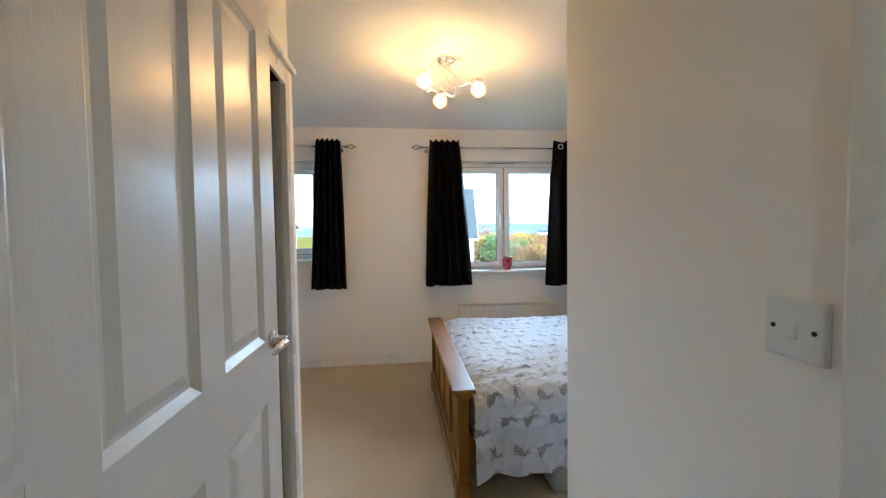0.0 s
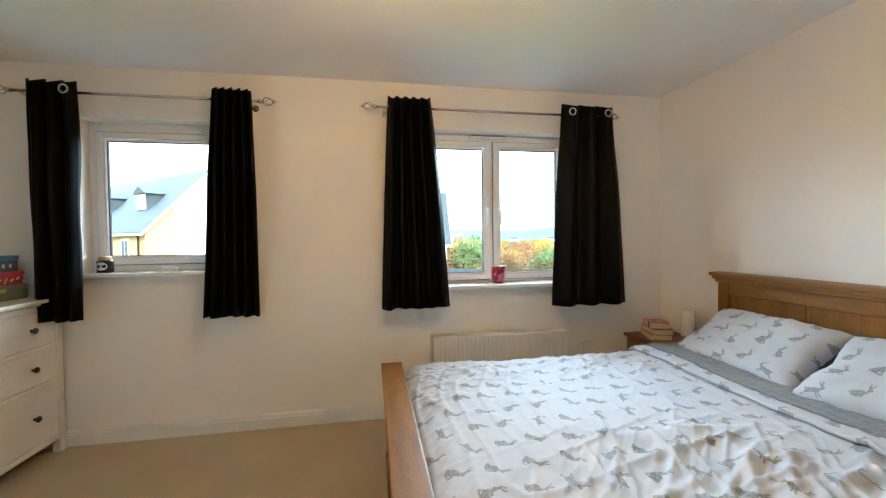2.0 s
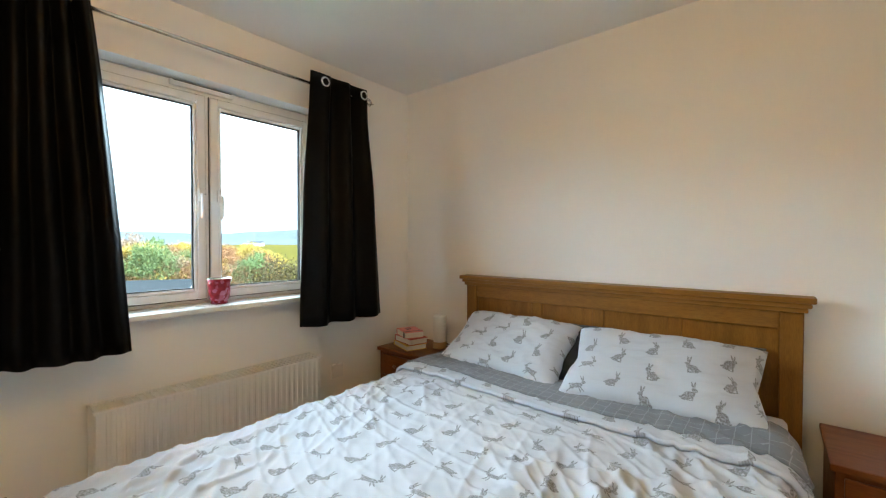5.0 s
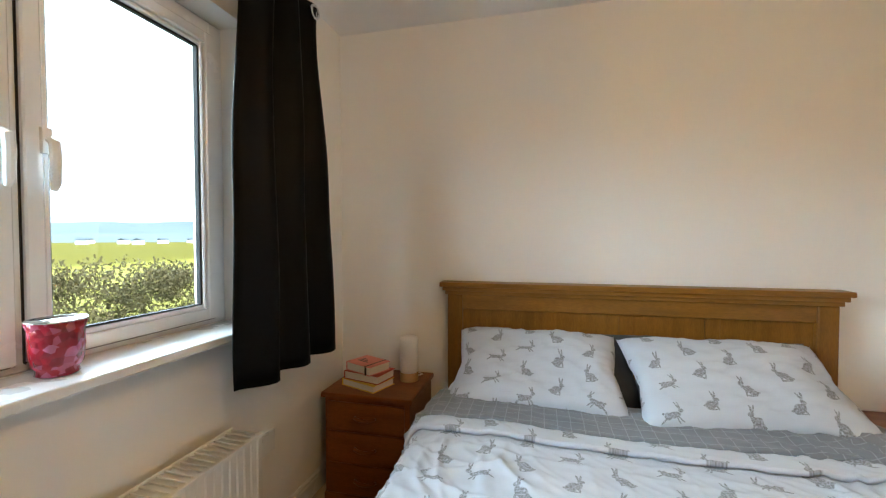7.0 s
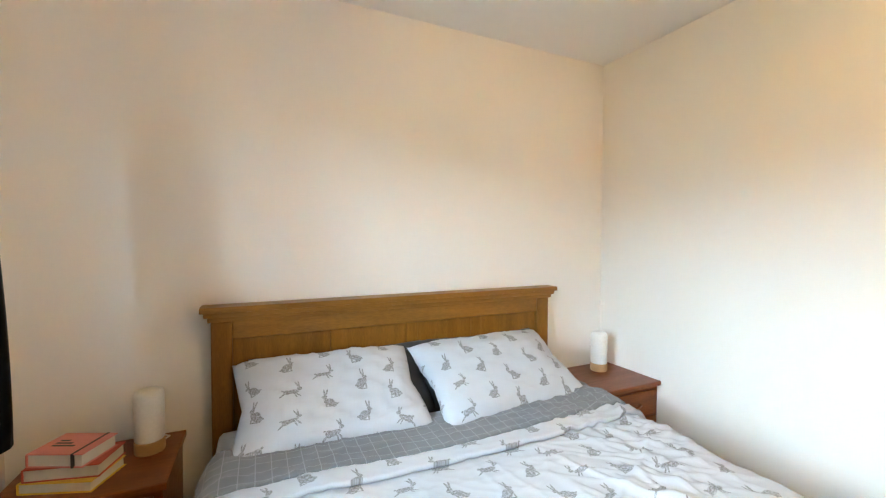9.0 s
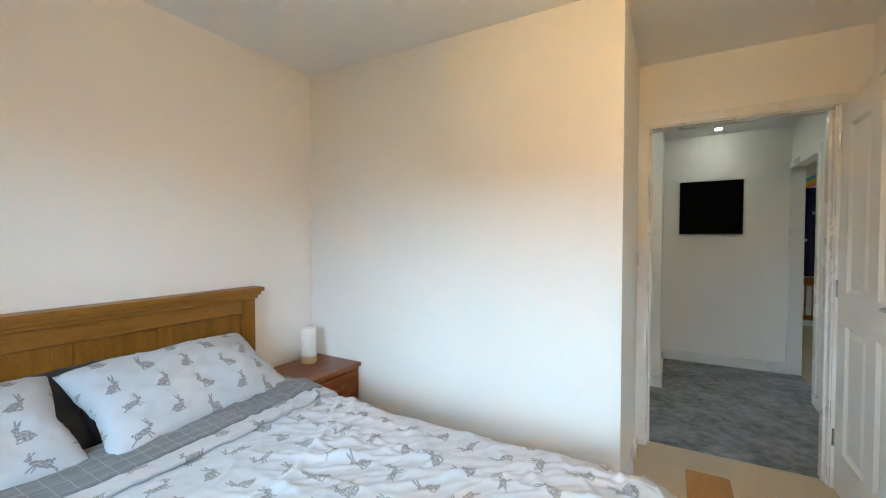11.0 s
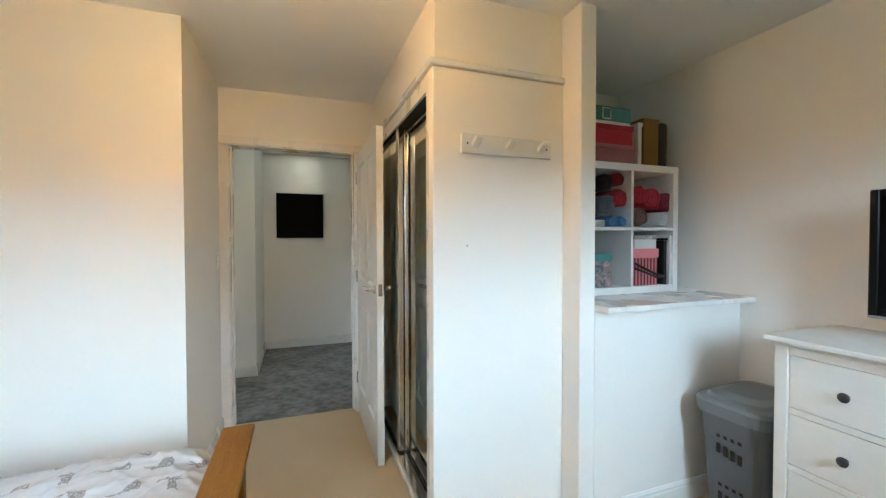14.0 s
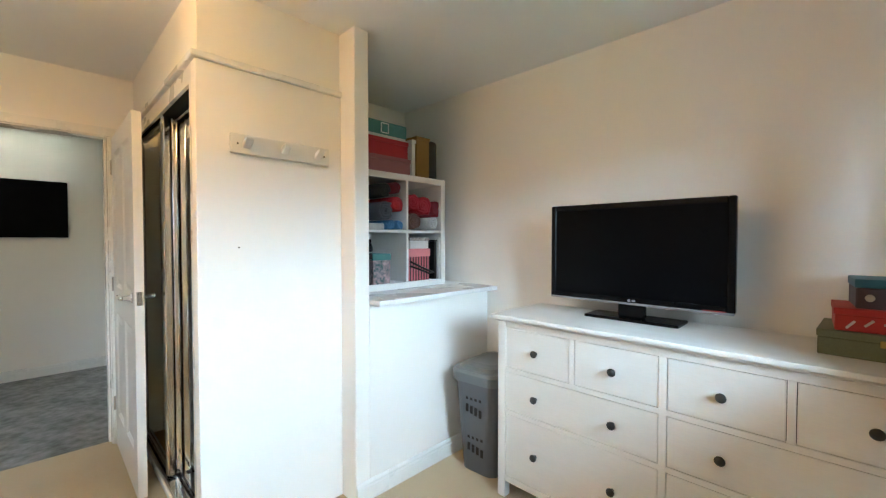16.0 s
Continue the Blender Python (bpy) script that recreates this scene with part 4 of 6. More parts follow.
def pillow(name, loc, rx, ry, rz, w, d, t, seed, label, cloth=RABBIT):
    p = thing(name, loc, 0, label, "pillow", "printed pillows")
    p.matrix_basis = pose(*loc, rx, ry, rz)
    bm = bmesh.new()
    uvl = bm.loops.layers.uv.new("cloth")
    n, k = 44, 30
    for side in (1, -1):
        grid = []
        for i in range(n + 1):
            row = []
            for j in range(k + 1):
                u, v = 2 * i / n - 1, 2 * j / k - 1
                pin = 1 - 0.09 * (abs(u) ** 4 * (1 - abs(v)) * 1.2 + abs(v) ** 4 * (1 - abs(u)) * 1.0)
                h = max(0, (1 - u ** 4) * (1 - v ** 4)) ** 0.5
                h *= 0.85 + 0.3 * noise.noise((u * 1.6 + seed, v * 1.6, side))
                cr = 0.014 * (1 - abs(noise.noise((u * 3.2 + v * 2.5 + seed, v * 5 - u * 2, side * 3.0)))) ** 5 * h
                cr += 0.006 * noise.noise((u * 8 + seed, v * 7, side))
                q = Vector((u * w / 2 * pin, v * d / 2 * pin, side * (t / 2 * h + 0.002) + cr * side * min(1, 3 * h)))
                row.append((bm.verts.new(q), (u * w / 2 + seed, v * d / 2)))
            grid.append(row)
        for a, b in zip(grid, grid[1:]):
            for j in range(k):
                q = (a[j], b[j], b[j + 1], a[j + 1])
                f = bm.faces.new([x for x, _ in (q if side > 0 else q[::-1])])
                for lp, (_, uv) in zip(f.loops, q if side > 0 else q[::-1]):
                    lp[uvl].uv = uv
    bmesh.ops.remove_doubles(bm, verts=bm.verts, dist=0.0045)
    part("case", bm, cloth, p, smooth=True)
    return p


pillow("pillow", (2.64, 2.63, 0.69), 31, 0, -90, 0.72, 0.45, 0.17, 3, "plump white pillow printed with grey rabbits against the headboard")
pillow("pillow", (2.615, 1.885, 0.69), 31, 0, -86, 0.76, 0.46, 0.18, 8, "white rabbit-print pillow leaning on the headboard at a tilt")
CHARCOAL = mat("charcoal_cotton", (0.035, 0.036, 0.042), 0.9, (0.025, 0.026, 0.03), 6, 0.6, 500, 0.2, 0.001, sheen=0.15)
pillow("under_pillow", (2.735, 2.555, 0.665), 48, 0, -90, 0.76, 0.40, 0.12, 5, "dark grey pillow propped behind the printed one", CHARCOAL)
pillow("under_pillow", (2.735, 1.885, 0.665), 48, 0, -90, 0.72, 0.40, 0.12, 6, "dark grey pillow propped behind the printed one", CHARCOAL)


# ---- bedside cabinets ----
def bedside(loc, w, label):
    b = thing("bedside_cabinet", loc, 0, label, "bedside cabinet", "bedside cabinets")
    d, h = 0.37, 0.54
    part("top", box(-0.018, d, -w / 2 - 0.014, w / 2 + 0.014, h - 0.024, h, 0.007, 2), PINE, b)
    part("body", box(0.0, d - 0.005, -w / 2, w / 2, 0.06, h - 0.0245, 0.002), PINE, b)
    part("plinth", box(0.0 - 0.008, d - 0.01, -w / 2 - 0.006, w / 2 + 0.006, 0.0, 0.0598, 0.004), PINE, b)
    for z0, z1 in ((0.375, 0.500), (0.225, 0.360), (0.075, 0.210)):
        dr = part("drawer_front", box(-0.014, -0.001, -w / 2 + 0.022, w / 2 - 0.022, z0, z1, 0.004, 2), PINE, b)
        zc = (z0 + z1) / 2
        pts = [(-0.014, -0.05, zc), (-0.03, -0.047, zc + 0.002), (-0.034, -0.02, zc - 0.005), (-0.034, 0.02, zc - 0.005), (-0.03, 0.047, zc + 0.002), (-0.014, 0.05, zc)]
        part("handle", tube(pts, [0.006, 0.007, 0.008, 0.008, 0.007, 0.006], 8), PINE, dr, "bowed wooden handle", True)
    return b


bedside((2.565, 3.385, 0), 0.42, "red-brown pine bedside cabinet holding books and a lamp")
bedside((2.53, 1.135, 0), 0.42, "red-brown pine bedside cabinet with a lamp by the wall")


def touch_lamp(loc, label):
    t = thing("table_lamp", loc, 0, label, "lamp", "cylinder bedside lamps")
    part("base", lathe([(0.045, 0), (0.047, 0.004), (0.047, 0.04), (0.045, 0.044)], 32), LAMPWOOD, t, "pale wooden base", True)
    part("shade", lathe([(0.044, 0.0442), (0.046, 0.05), (0.046, 0.205), (0.043, 0.218), (0.03, 0.225), (0.001, 0.226)], 32), LAMPWHITE, t, "white opal cylinder shade", True)
    return t


lp = touch_lamp((2.80, 3.255, 0.54), "white cylinder lamp with a wooden base beside the books")
part("cable", tube([(0.046, -0.01, 0.012), (0.06, -0.03, 0.006), (0.09, -0.045, 0.004), (0.11, -0.02, 0.004), (0.115, 0.02, 0.003)], 0.003, 6), LAMPWHITE, lp, "white cable")
touch_lamp((2.79, 1.085, 0.54), "white cylinder lamp with a wooden base, unlit")


def book(loc, rz, w, d, h, cover, label, pages=True, band=False):
    b = thing("book", loc, rz, label, "book", "books on the bedside cabinet")
    part("cover", box(-w / 2, w / 2, -d / 2, d / 2, h - 0.003, h, 0.001), cover, b)
    part("cover", box(-w / 2, w / 2, -d / 2, d / 2, 0, 0.003, 0.001), cover, b)
    part("spine", box(-w / 2, -w / 2 + 0.003, -d / 2, d / 2, 0.0031, h - 0.0031), cover, b)
    part("page_block", box(-w / 2 + 0.0032, w / 2 - 0.006, -d / 2 + 0.005, d / 2 - 0.005, 0.0032, h - 0.0032), PAPER, b, "cream page edges")
    if band:
        part("elastic_band", box(w / 2 - 0.035, w / 2 - 0.028, -d / 2 - 0.001, d / 2 + 0.001, -0.0005, h + 0.001), KNOB, b, "black elastic band")
        bm = bmesh.new()
        for k in range(3):
            box(-w / 2 + 0.03, -w / 2 + 0.10 - 0.02 * k, -0.02 + 0.016 * k, -0.012 + 0.016 * k, h, h + 0.0006, bm=bm)
        part("lettering", bm, KNOB, b, "dark bars of lettering")
    return b


PAPER = mat("paper", (0.7, 0.66, 0.56), 0.9, (0.6, 0.56, 0.46), 30, 0.6, 300, 0.2, stretch=(1, 1, 12))
book((2.69, 3.43, 0.54), 250, 0.21, 0.15, 0.034, mat("yellow_cover", (0.75, 0.5, 0.04), 0.5), "yellow paperback at the bottom of the stack")
book((2.695, 3.425, 0.5745), 256, 0.205, 0.14, 0.04, mat("red_cover", (0.45, 0.06, 0.03), 0.5), "thick red paperback in the stack")
book((2.69, 3.43, 0.615), 246, 0.17, 0.135, 0.042, mat("pink_cover", (0.7, 0.24, 0.2), 0.5), "pink notebook with a black elastic band", band=True)

# ---- things on the window sills ----
m = mat("mosaic_red_glass", (0.35, 0.012, 0.03), 0.15, bump=0.0, coat=0.15)
k = Net(m)
vo = k.n.new("ShaderNodeTexVoronoi")
vo.inputs["Scale"].default_value = 62
tc = k.n.new("ShaderNodeTexCoord")
k.l.new(tc.outputs["Object"], vo.inputs[0])
rp = k.n.new("ShaderNodeValToRGB")
rp.color_ramp.elements[0].color = (0.20, 0.004, 0.015, 1)
rp.color_ramp.elements[1].color = (0.50, 0.14, 0.26, 1)
e = rp.color_ramp.elements.new(0.6)
e.color = (0.30, 0.008, 0.02, 1)
sc = k.n.new("ShaderNodeSeparateColor")
k.l.new(vo.outputs["Color"], sc.inputs[0])
k.l.new(sc.outputs[0], rp.inputs[0])
k.l.new(rp.outputs[0], k.n["Principled BSDF"].inputs["Base Color"])
bp = k.n.new("ShaderNodeBump")
bp.inputs["Distance"].default_value = 0.004
bp.invert = True
k.l.new(vo.outputs["Distance"], bp.inputs["Height"])
k.l.new(bp.outputs[0], k.n["Principled BSDF"].inputs["Normal"])
cj = thing("candle_holder", (1.575, NORTH + 0.02, W2[2]), label="red mosaic glass candle holder on the window sill", category="candle holder")
part("bowl", lathe([(1.14 * r_, 1.12 * h_) for r_, h_ in ((0.03, 0), (0.036, 0.004), (0.034, 0.014), (0.042, 0.025), (0.045, 0.06), (0.045, 0.095), (0.05, 0.115), (0.0475, 0.116), (0.042, 0.095), (0.041, 0.04), (0.02, 0.035), (0.001, 0.034))], 32), m, cj, smooth=True)
part("rim", lathe([(0.0565, 0.1285), (0.0585, 0.1300), (0.0575, 0.1325), (0.0540, 0.1325), (0.0535, 0.1300)], 32), SATIN, cj, "silvery glass rim", True)
jr = thing("jar", (-1.05, NORTH + 0.035, W1[2]), label="dark glass jar with a white label and wooden lid", category="jar")
part("body", lathe([(0.04, 0), (0.045, 0.006), (0.045, 0.07), (0.04, 0.08)], 28), mat("dark_glass", (0.02, 0.02, 0.018), 0.1), jr, smooth=True)
part("lid", lathe([(0.034, 0.0802), (0.034, 0.1), (0.03, 0.104)], 28), LAMPWOOD, jr, "wooden lid", True)
lb = bmesh.new()
vs = []
for i in range(25):
    a = 2 * math.pi * i / 24
    px, pz = 0.034 * math.cos(a), 0.026 * math.sin(a)
    ang = px / 0.046
    vs.append(lb.verts.new((0.0465 * math.sin(ang), -0.0465 * math.cos(ang), 0.042 + pz)) if i < 24 else None)
c0 = lb.verts.new((0, -0.0468, 0.042))
for i in range(24):
    lb.faces.new((c0, vs[i], vs[(i + 1) % 24]))
part("label", lb, PAPER, jr, "white oval label")
for z in (0.036, 0.046):
    part("lettering", box(-0.018, 0.018, -0.0478, -0.047, z, z + 0.003), KNOB, jr, "grey bars of lettering")
bx = thing("small_box", (-0.665, NORTH + 0.02, W1[2]), 4, label="small white plastic box on the window sill", category="box")
part("body", box(-0.045, 0.045, -0.02, 0.02, 0, 0.03, 0.006, 2), GLOSS, bx)

# ---- ceiling light ----
cl = thing("ceiling_light", (0.75, 2.055, CEILZ), label="chrome three-arm ceiling light with lit amber glass shades", category="ceiling light")
part("canopy", lathe([(0.02, -0.045), (0.045, -0.03), (0.058, -0.012), (0.06, 0.0)], 32), CHROME, cl, "chrome canopy", True)
for i, (gx, gy, gz) in enumerate(((-0.145, -0.16, -0.19), (-0.025, 0.135, -0.205), (0.185, -0.06, -0.195))):
    ang = math.atan2(gy, gx)
    R = math.hypot(gx, gy)
    pts = []
    for q in range(19):
        f = q / 18
        swirl = ang + 2.6 * (1 - f) ** 1.3
        rr = 0.015 + (R - 0.015 + 0.05 * math.sin(math.pi * f)) * (f ** 0.7)
        zz = -0.03 + (gz + 0.045 + 0.03) * f + 0.06 * math.sin(2 * math.pi * f) * (1 - f)
        pts.append((rr * math.cos(swirl), rr * math.sin(swirl), zz))
    pts.append((gx, gy, gz + 0.052))
    arm = part("arm", tube(pts, 0.0045, 8), CHROME, cl, "curled chrome arm", True)
    pts2 = [(0.01 * math.cos(ang + 2), 0.01 * math.sin(ang + 2), -0.035)]
    for q in range(1, 13):
        f = q / 12
        a2 = ang - 1.9 * (1 - f)
        rr = 0.02 + (R * 0.75) * f ** 0.8
        pts2.append((rr * math.cos(a2), rr * math.sin(a2), -0.04 - 0.13 * math.sin(math.pi * f * 0.9) - 0.05 * f))
    part("loop", tube(pts2, 0.0035, 8), CHROME, arm)
    part("holder", lathe([(0.012, 0.060), (0.022, 0.052), (0.027, 0.036), (0.026, 0.024), (0.018, 0.022)], 20, at=(gx, gy, gz)), CHROME, cl, "chrome lamp holder", True)
    part("shade", lathe([(0.018, 0.028), (0.036, 0.018), (0.044, 0.0), (0.043, -0.015), (0.034, -0.034), (0.018, -0.047), (0.002, -0.053)], 28, at=(gx, gy, gz)), SHADE, cl, "glowing amber glass shade", True)
    part("bulb", lathe([(0.008, 0.024), (0.012, 0.012), (0.021, -0.006), (0.022, -0.016), (0.016, -0.030), (0.002, -0.036)], 20, at=(gx, gy, gz)), BULBGLOW, cl, "lit bulb", True)

# ---- dresser and what stands on it ----
DX, DY0, DY1, DH = -1.26, 2.105, 3.672, 0.955
ds = thing("dresser", (0, 0, 0), label="white wooden chest of eight drawers with black knobs", category="dresser")
part("top", box(WEST + 0.018, DX + 0.03, DY0 - 0.025, DY1 + 0.02, DH - 0.02, DH, 0.004, 2), WHITEWOOD, ds)
part("top_moulding", box(WEST + 0.02, DX + 0.014, DY0 - 0.01, DY1 + 0.008, DH - 0.034, DH - 0.0202, 0.004), WHITEWOOD, ds)
for y in (DY0, DY1 - 0.046):
    for x in (WEST + 0.022, DX - 0.046):
        part("leg", box(x, x + 0.046, y, y + 0.046, 0, DH - 0.0342, 0.003), WHITEWOOD, ds)
    part("side_panel", box(WEST + 0.068, DX - 0.046, y + 0.012, y + 0.03, 0.1, DH - 0.035), WHITEWOOD, ds)
part("back", box(WEST + 0.03, WEST + 0.036, DY0 + 0.046, DY1 - 0.046, 0.1, DH - 0.035), WHITEWOOD, ds)
# solid near-black block gives the drawer gaps their shade by colour
part("carcass", box(WEST + 0.04, DX - 0.03, DY0 + 0.03, DY1 - 0.03, 0.115, DH - 0.04), DARK, ds, "dark fill standing for the shade inside the chest")
part("bottom_rail", box(DX - 0.026, DX - 0.004, DY0 + 0.046, DY1 - 0.046, 0.085, 0.118, 0.002), WHITEWOOD, ds)
rows = [(0.118, 0.440), (0.463, 0.660), (0.683, 0.887)]
for z0, z1 in ((0.440, 0.463), (0.660, 0.683), (0.887, DH - 0.034)):
    part("rail", box(DX - 0.026, DX - 0.004, DY0 + 0.046, DY1 - 0.046, z0, z1, 0.0015), WHITEWOOD, ds)
cy = (DY0 + DY1) / 2
part("centre_post", box(DX - 0.0265, DX - 0.0035, cy - 0.014, cy + 0.014, 0.118, 0.887), WHITEWOOD, ds)
halves = [(DY0 + 0.046, cy - 0.014), (cy + 0.014, DY1 - 0.046)]
GAP = 0.0025


def drawer(y0, y1, z0, z1, knobs):
    d = part("drawer_front", box(DX - 0.026, DX - 0.007, y0 + GAP, y1 - GAP, z0 + GAP, z1 - GAP, 0.003, 2), WHITEWOOD, ds)
    for y in knobs:
        part("knob", lathe([(0.008, -0.001), (0.007, 0.012), (0.016, 0.018), (0.0175, 0.024), (0.014, 0.030), (0.001, 0.032)], 20, axis='X', at=(DX - 0.007, y, (z0 + z1) / 2)), KNOB, d, "round black knob", True)


for a, b in halves:
    q = (b - a) / 4
    m_ = (a + b) / 2
    part("divider", box(DX - 0.026, DX - 0.0045, m_ - 0.011, m_ + 0.011, 0.683, 0.887), WHITEWOOD, ds)
    drawer(a, m_ - 0.011, *rows[2], [a + q - 0.005])
    drawer(m_ + 0.011, b, *rows[2], [b - q + 0.005])
    drawer(a, b, *rows[1], [a + q - 0.005, b - q + 0.005])
    drawer(a, b, *rows[0], [a + q - 0.005, b - q + 0.005])

tv = thing("television", (-1.535, 2.67, DH), label="black flat-screen television, switched off, on the dresser", category="television")
tw, tb, tt = 0.405, 0.085, 0.56
part("back_shell", box(-0.075, -0.012, -tw + 0.06, tw - 0.06, tb + 0.05, tt - 0.06, 0.02, 2), BLACKGLOSS, tv)
part("bezel", ring_frame(-tw, tw, tb, tt, 0.028, 0, 0.035), BLACKGLOSS, tv)
tv.children[-1].data.transform(Matrix.Translation((-0.012, 0, 0)) @ Matrix.Rotation(radians(90), 4, 'Z') @ Matrix.Translation((0, -0.03, 0)))
part("screen", box(-0.012, 0.012, -tw + 0.027, tw - 0.027, tb + 0.027, tt - 0.027), SCREEN, tv, "dark matt screen")
part("lower_trim", box(0.0, 0.0215, -tw + 0.002, tw - 0.002, tb - 0.006, tb + 0.004, 0.002), SILVERTRIM, tv, "thin grey lower trim")
part("badge", lathe([(0.007, 0.018), (0.007, 0.0195)], 20, axis='X', at=(0, 0.0, tb + 0.014)), SILVERTRIM, tv, "small silver maker's badge")
part("badge", box(0.018, 0.0195, 0.012, 0.028, tb + 0.009, tb + 0.019), SILVERTRIM, tv)
part("standby_label", box(0.018, 0.0192, tw - 0.11, tw - 0.03, tb + 0.002, tb + 0.008), mat("red_print", (0.4, 0.02, 0.02), 0.4), tv, "red strip of tiny print")
part("neck", box(-0.04, -0.005, -0.06, 0.06, 0.014, tb + 0.06, 0.006), BLACKGLOSS, tv)
part("base", box(-0.13, 0.035, -0.21, 0.21, 0.0, 0.014, 0.006, 2), BLACKGLOSS, tv)

STACK = [((-1.55, 3.485, DH), 0.27, 0.33, 0.085, (0.16, 0.17, 0.10), "olive green keepsake box with a brass catch"),
         ((-1.55, 3.50, DH + 0.0855), 0.24, 0.30, 0.075, (0.42, 0.02, 0.015), "red printed box stacked on the dresser"),
         ((-1.55, 3.52, DH + 0.161), 0.2, 0.25, 0.095, (0.06, 0.035, 0.045), "dark plum box with a blue lid")]
for i, (loc, w, d, h, col, label) in enumerate(STACK):
    s = thing("keepsake_box", loc, (-3, 2, 4)[i], label, "box", "boxes on the dresser")
    mm = mat("box_card_%d" % i, col, 0.55, tuple(c * 0.7 for c in col), 12, 0.6, 200, 0.1)
    lidm = mat("box_lid_blue", (0.03, 0.12, 0.18), 0.5) if i == 2 else mm
    part("body", box(-w / 2 + 0.003, w / 2 - 0.003, -d / 2 + 0.003, d / 2 - 0.003, 0, h * 0.7, 0.003), mm, s)
    part("lid", box(-w / 2, w / 2, -d / 2, d / 2, h * 0.7 + 0.0005, h, 0.004, 2), lidm, s)
    if i == 0:
        part("catch", box(w / 2 - 0.002, w / 2 + 0.004, -0.018, 0.018, h * 0.55, h * 0.8, 0.002), mat("brass", (0.6, 0.42, 0.13), 0.3, metal=1), s, "brass catch")
    if i == 1:
        wm = mat("box_white_print", (0.7, 0.66, 0.62), 0.6)
        for q in range(7):
            yy = -d / 2 + 0.03 + 0.042 * q
            part("print_mark", tube([(w / 2 - 0.002, yy, 0.01 + 0.01 * (q % 3)), (w / 2 - 0.002, yy + 0.02, 0.035 + 0.006 * (q % 2))], 0.004, 6), wm, s)
    if i == 2:
        wm = mat("box_pale_print", (0.5, 0.45, 0.4), 0.6)
        for q in range(4):
            part("print_mark", lathe([(0.012, 0), (0.01, 0.001)], 12, axis='X', at=(w / 2 - 0.0025, -0.09 + 0.05 * q, 0.035)), wm, s)

# ---- laundry bin ----
lb = thing("laundry_bin", (-1.485, 1.895, 0), 4, label="grey plastic laundry bin with a hinged lid and slots", category="laundry bin")


def rr_ring(bm, w, d, z, r=0.07, n=6):
    pts = []
    for cx_, cy_, a0 in ((w / 2 - r, d / 2 - r, 0), (-w / 2 + r, d / 2 - r, 90), (-w / 2 + r, -d / 2 + r, 180), (w / 2 - r, -d / 2 + r, 270)):
        for i in range(n + 1):
            a = radians(a0 + 90 * i / n)
            pts.append(bm.verts.new((cx_ + r * math.cos(a), cy_ + r * math.sin(a), z)))
    return pts


def skin(bm, rings, close=True):
    for a, b in zip(rings, rings[1:]):
        n = len(a)
        for i in range(n):
            bm.faces.new((a[i], a[(i + 1) % n], b[(i + 1) % n], b[i]))
    if close:
        bm.faces.new(rings[0][::-1])
        bm.faces.new(rings[-1])


bm = bmesh.new()
BW, BD, BH = 0.40, 0.30, 0.56
skin(bm, [rr_ring(bm, BW * (0.80 + 0.2 * f), BD * (0.8 + 0.2 * f), BH * f, 0.06) for f in (0, 0.03, 0.3, 0.6, 0.9, 1.0)])
part("tub", bm, GREYPLASTIC, lb, smooth=False)
for zc in (0.17, 0.4):
    for face in range(4):
        for i in range(5 if face % 2 == 0 else 4):
            for k_ in range(2):
                f = zc / BH
                w, d = BW * (0.8 + 0.2 * f), BD * (0.8 + 0.2 * f)
                o = (i - (2 if face % 2 == 0 else 1.5)) * 0.03
                z = zc - 0.045 + 0.07 * k_ - 0.006 * i * (1 - k_)
                # dark inset on the uncut tub stands for shade in an open slot
                b2 = box(-0.0095, 0.0095, -0.003, 0.0012, z, z + 0.045 + 0.01 * k_, 0.002)
                ms = (pose(o, -d / 2, 0), pose(w / 2, o, 0, 0, 0, 90), pose(o, d / 2, 0, 0, 0, 180), pose(-w / 2, o, 0, 0, 0, 270))[face]
                b2.transform(ms)
                part("slot", b2, DARK, lb)
bm = bmesh.new()
skin(bm, [rr_ring(bm, BW + 0.03, BD + 0.03, BH - 0.03, 0.075), rr_ring(bm, BW + 0.035, BD + 0.035, BH + 0.02, 0.075), rr_ring(bm, BW + 0.02, BD + 0.02, BH + 0.035, 0.075),
          rr_ring(bm, BW - 0.03, BD - 0.03, BH + 0.04, 0.07), rr_ring(bm, BW - 0.05, BD - 0.05, BH + 0.055, 0.07), rr_ring(bm, BW - 0.16, BD - 0.12, BH + 0.064, 0.05)])
part("lid", bm, GREYLID, lb, "domed silver-grey lid")

# ---- cube shelf in the alcove ----
KX0, KX1, KY0, KY1, KZ = -1.575, -0.895, 1.03, 1.41, 1.0305
ks = thing("cube_shelf", (0, 0, 0), label="white two-by-two cube shelf on the alcove counter", category="shelf")
KH = 0.7195
part("side", box(KX0, KX0 + 0.038, KY0, KY1, KZ, KZ + KH, 0.001), WHITEWOOD, ks)
part("side", box(KX1 - 0.038, KX1, KY0, KY1, KZ, KZ + KH, 0.001), WHITEWOOD, ks)
part("top", box(KX0 + 0.0381, KX1 - 0.0381, KY0, KY1, KZ + KH - 0.038, KZ + KH, 0.001), WHITEWOOD, ks)
part("bottom", box(KX0 + 0.0381, KX1 - 0.0381, KY0, KY1, KZ, KZ + 0.038, 0.001), WHITEWOOD, ks)
kc = (KX0 + KX1) / 2
kz = KZ + KH / 2
part("upright", box(kc - 0.008, kc + 0.008, KY0, KY1 - 0.002, KZ + 0.0381, KZ + KH - 0.0381), WHITEWOOD, ks)
part("shelf", box(KX0 + 0.0381, kc - 0.0081, KY0, KY1 - 0.002, kz - 0.008, kz + 0.008), WHITEWOOD, ks)
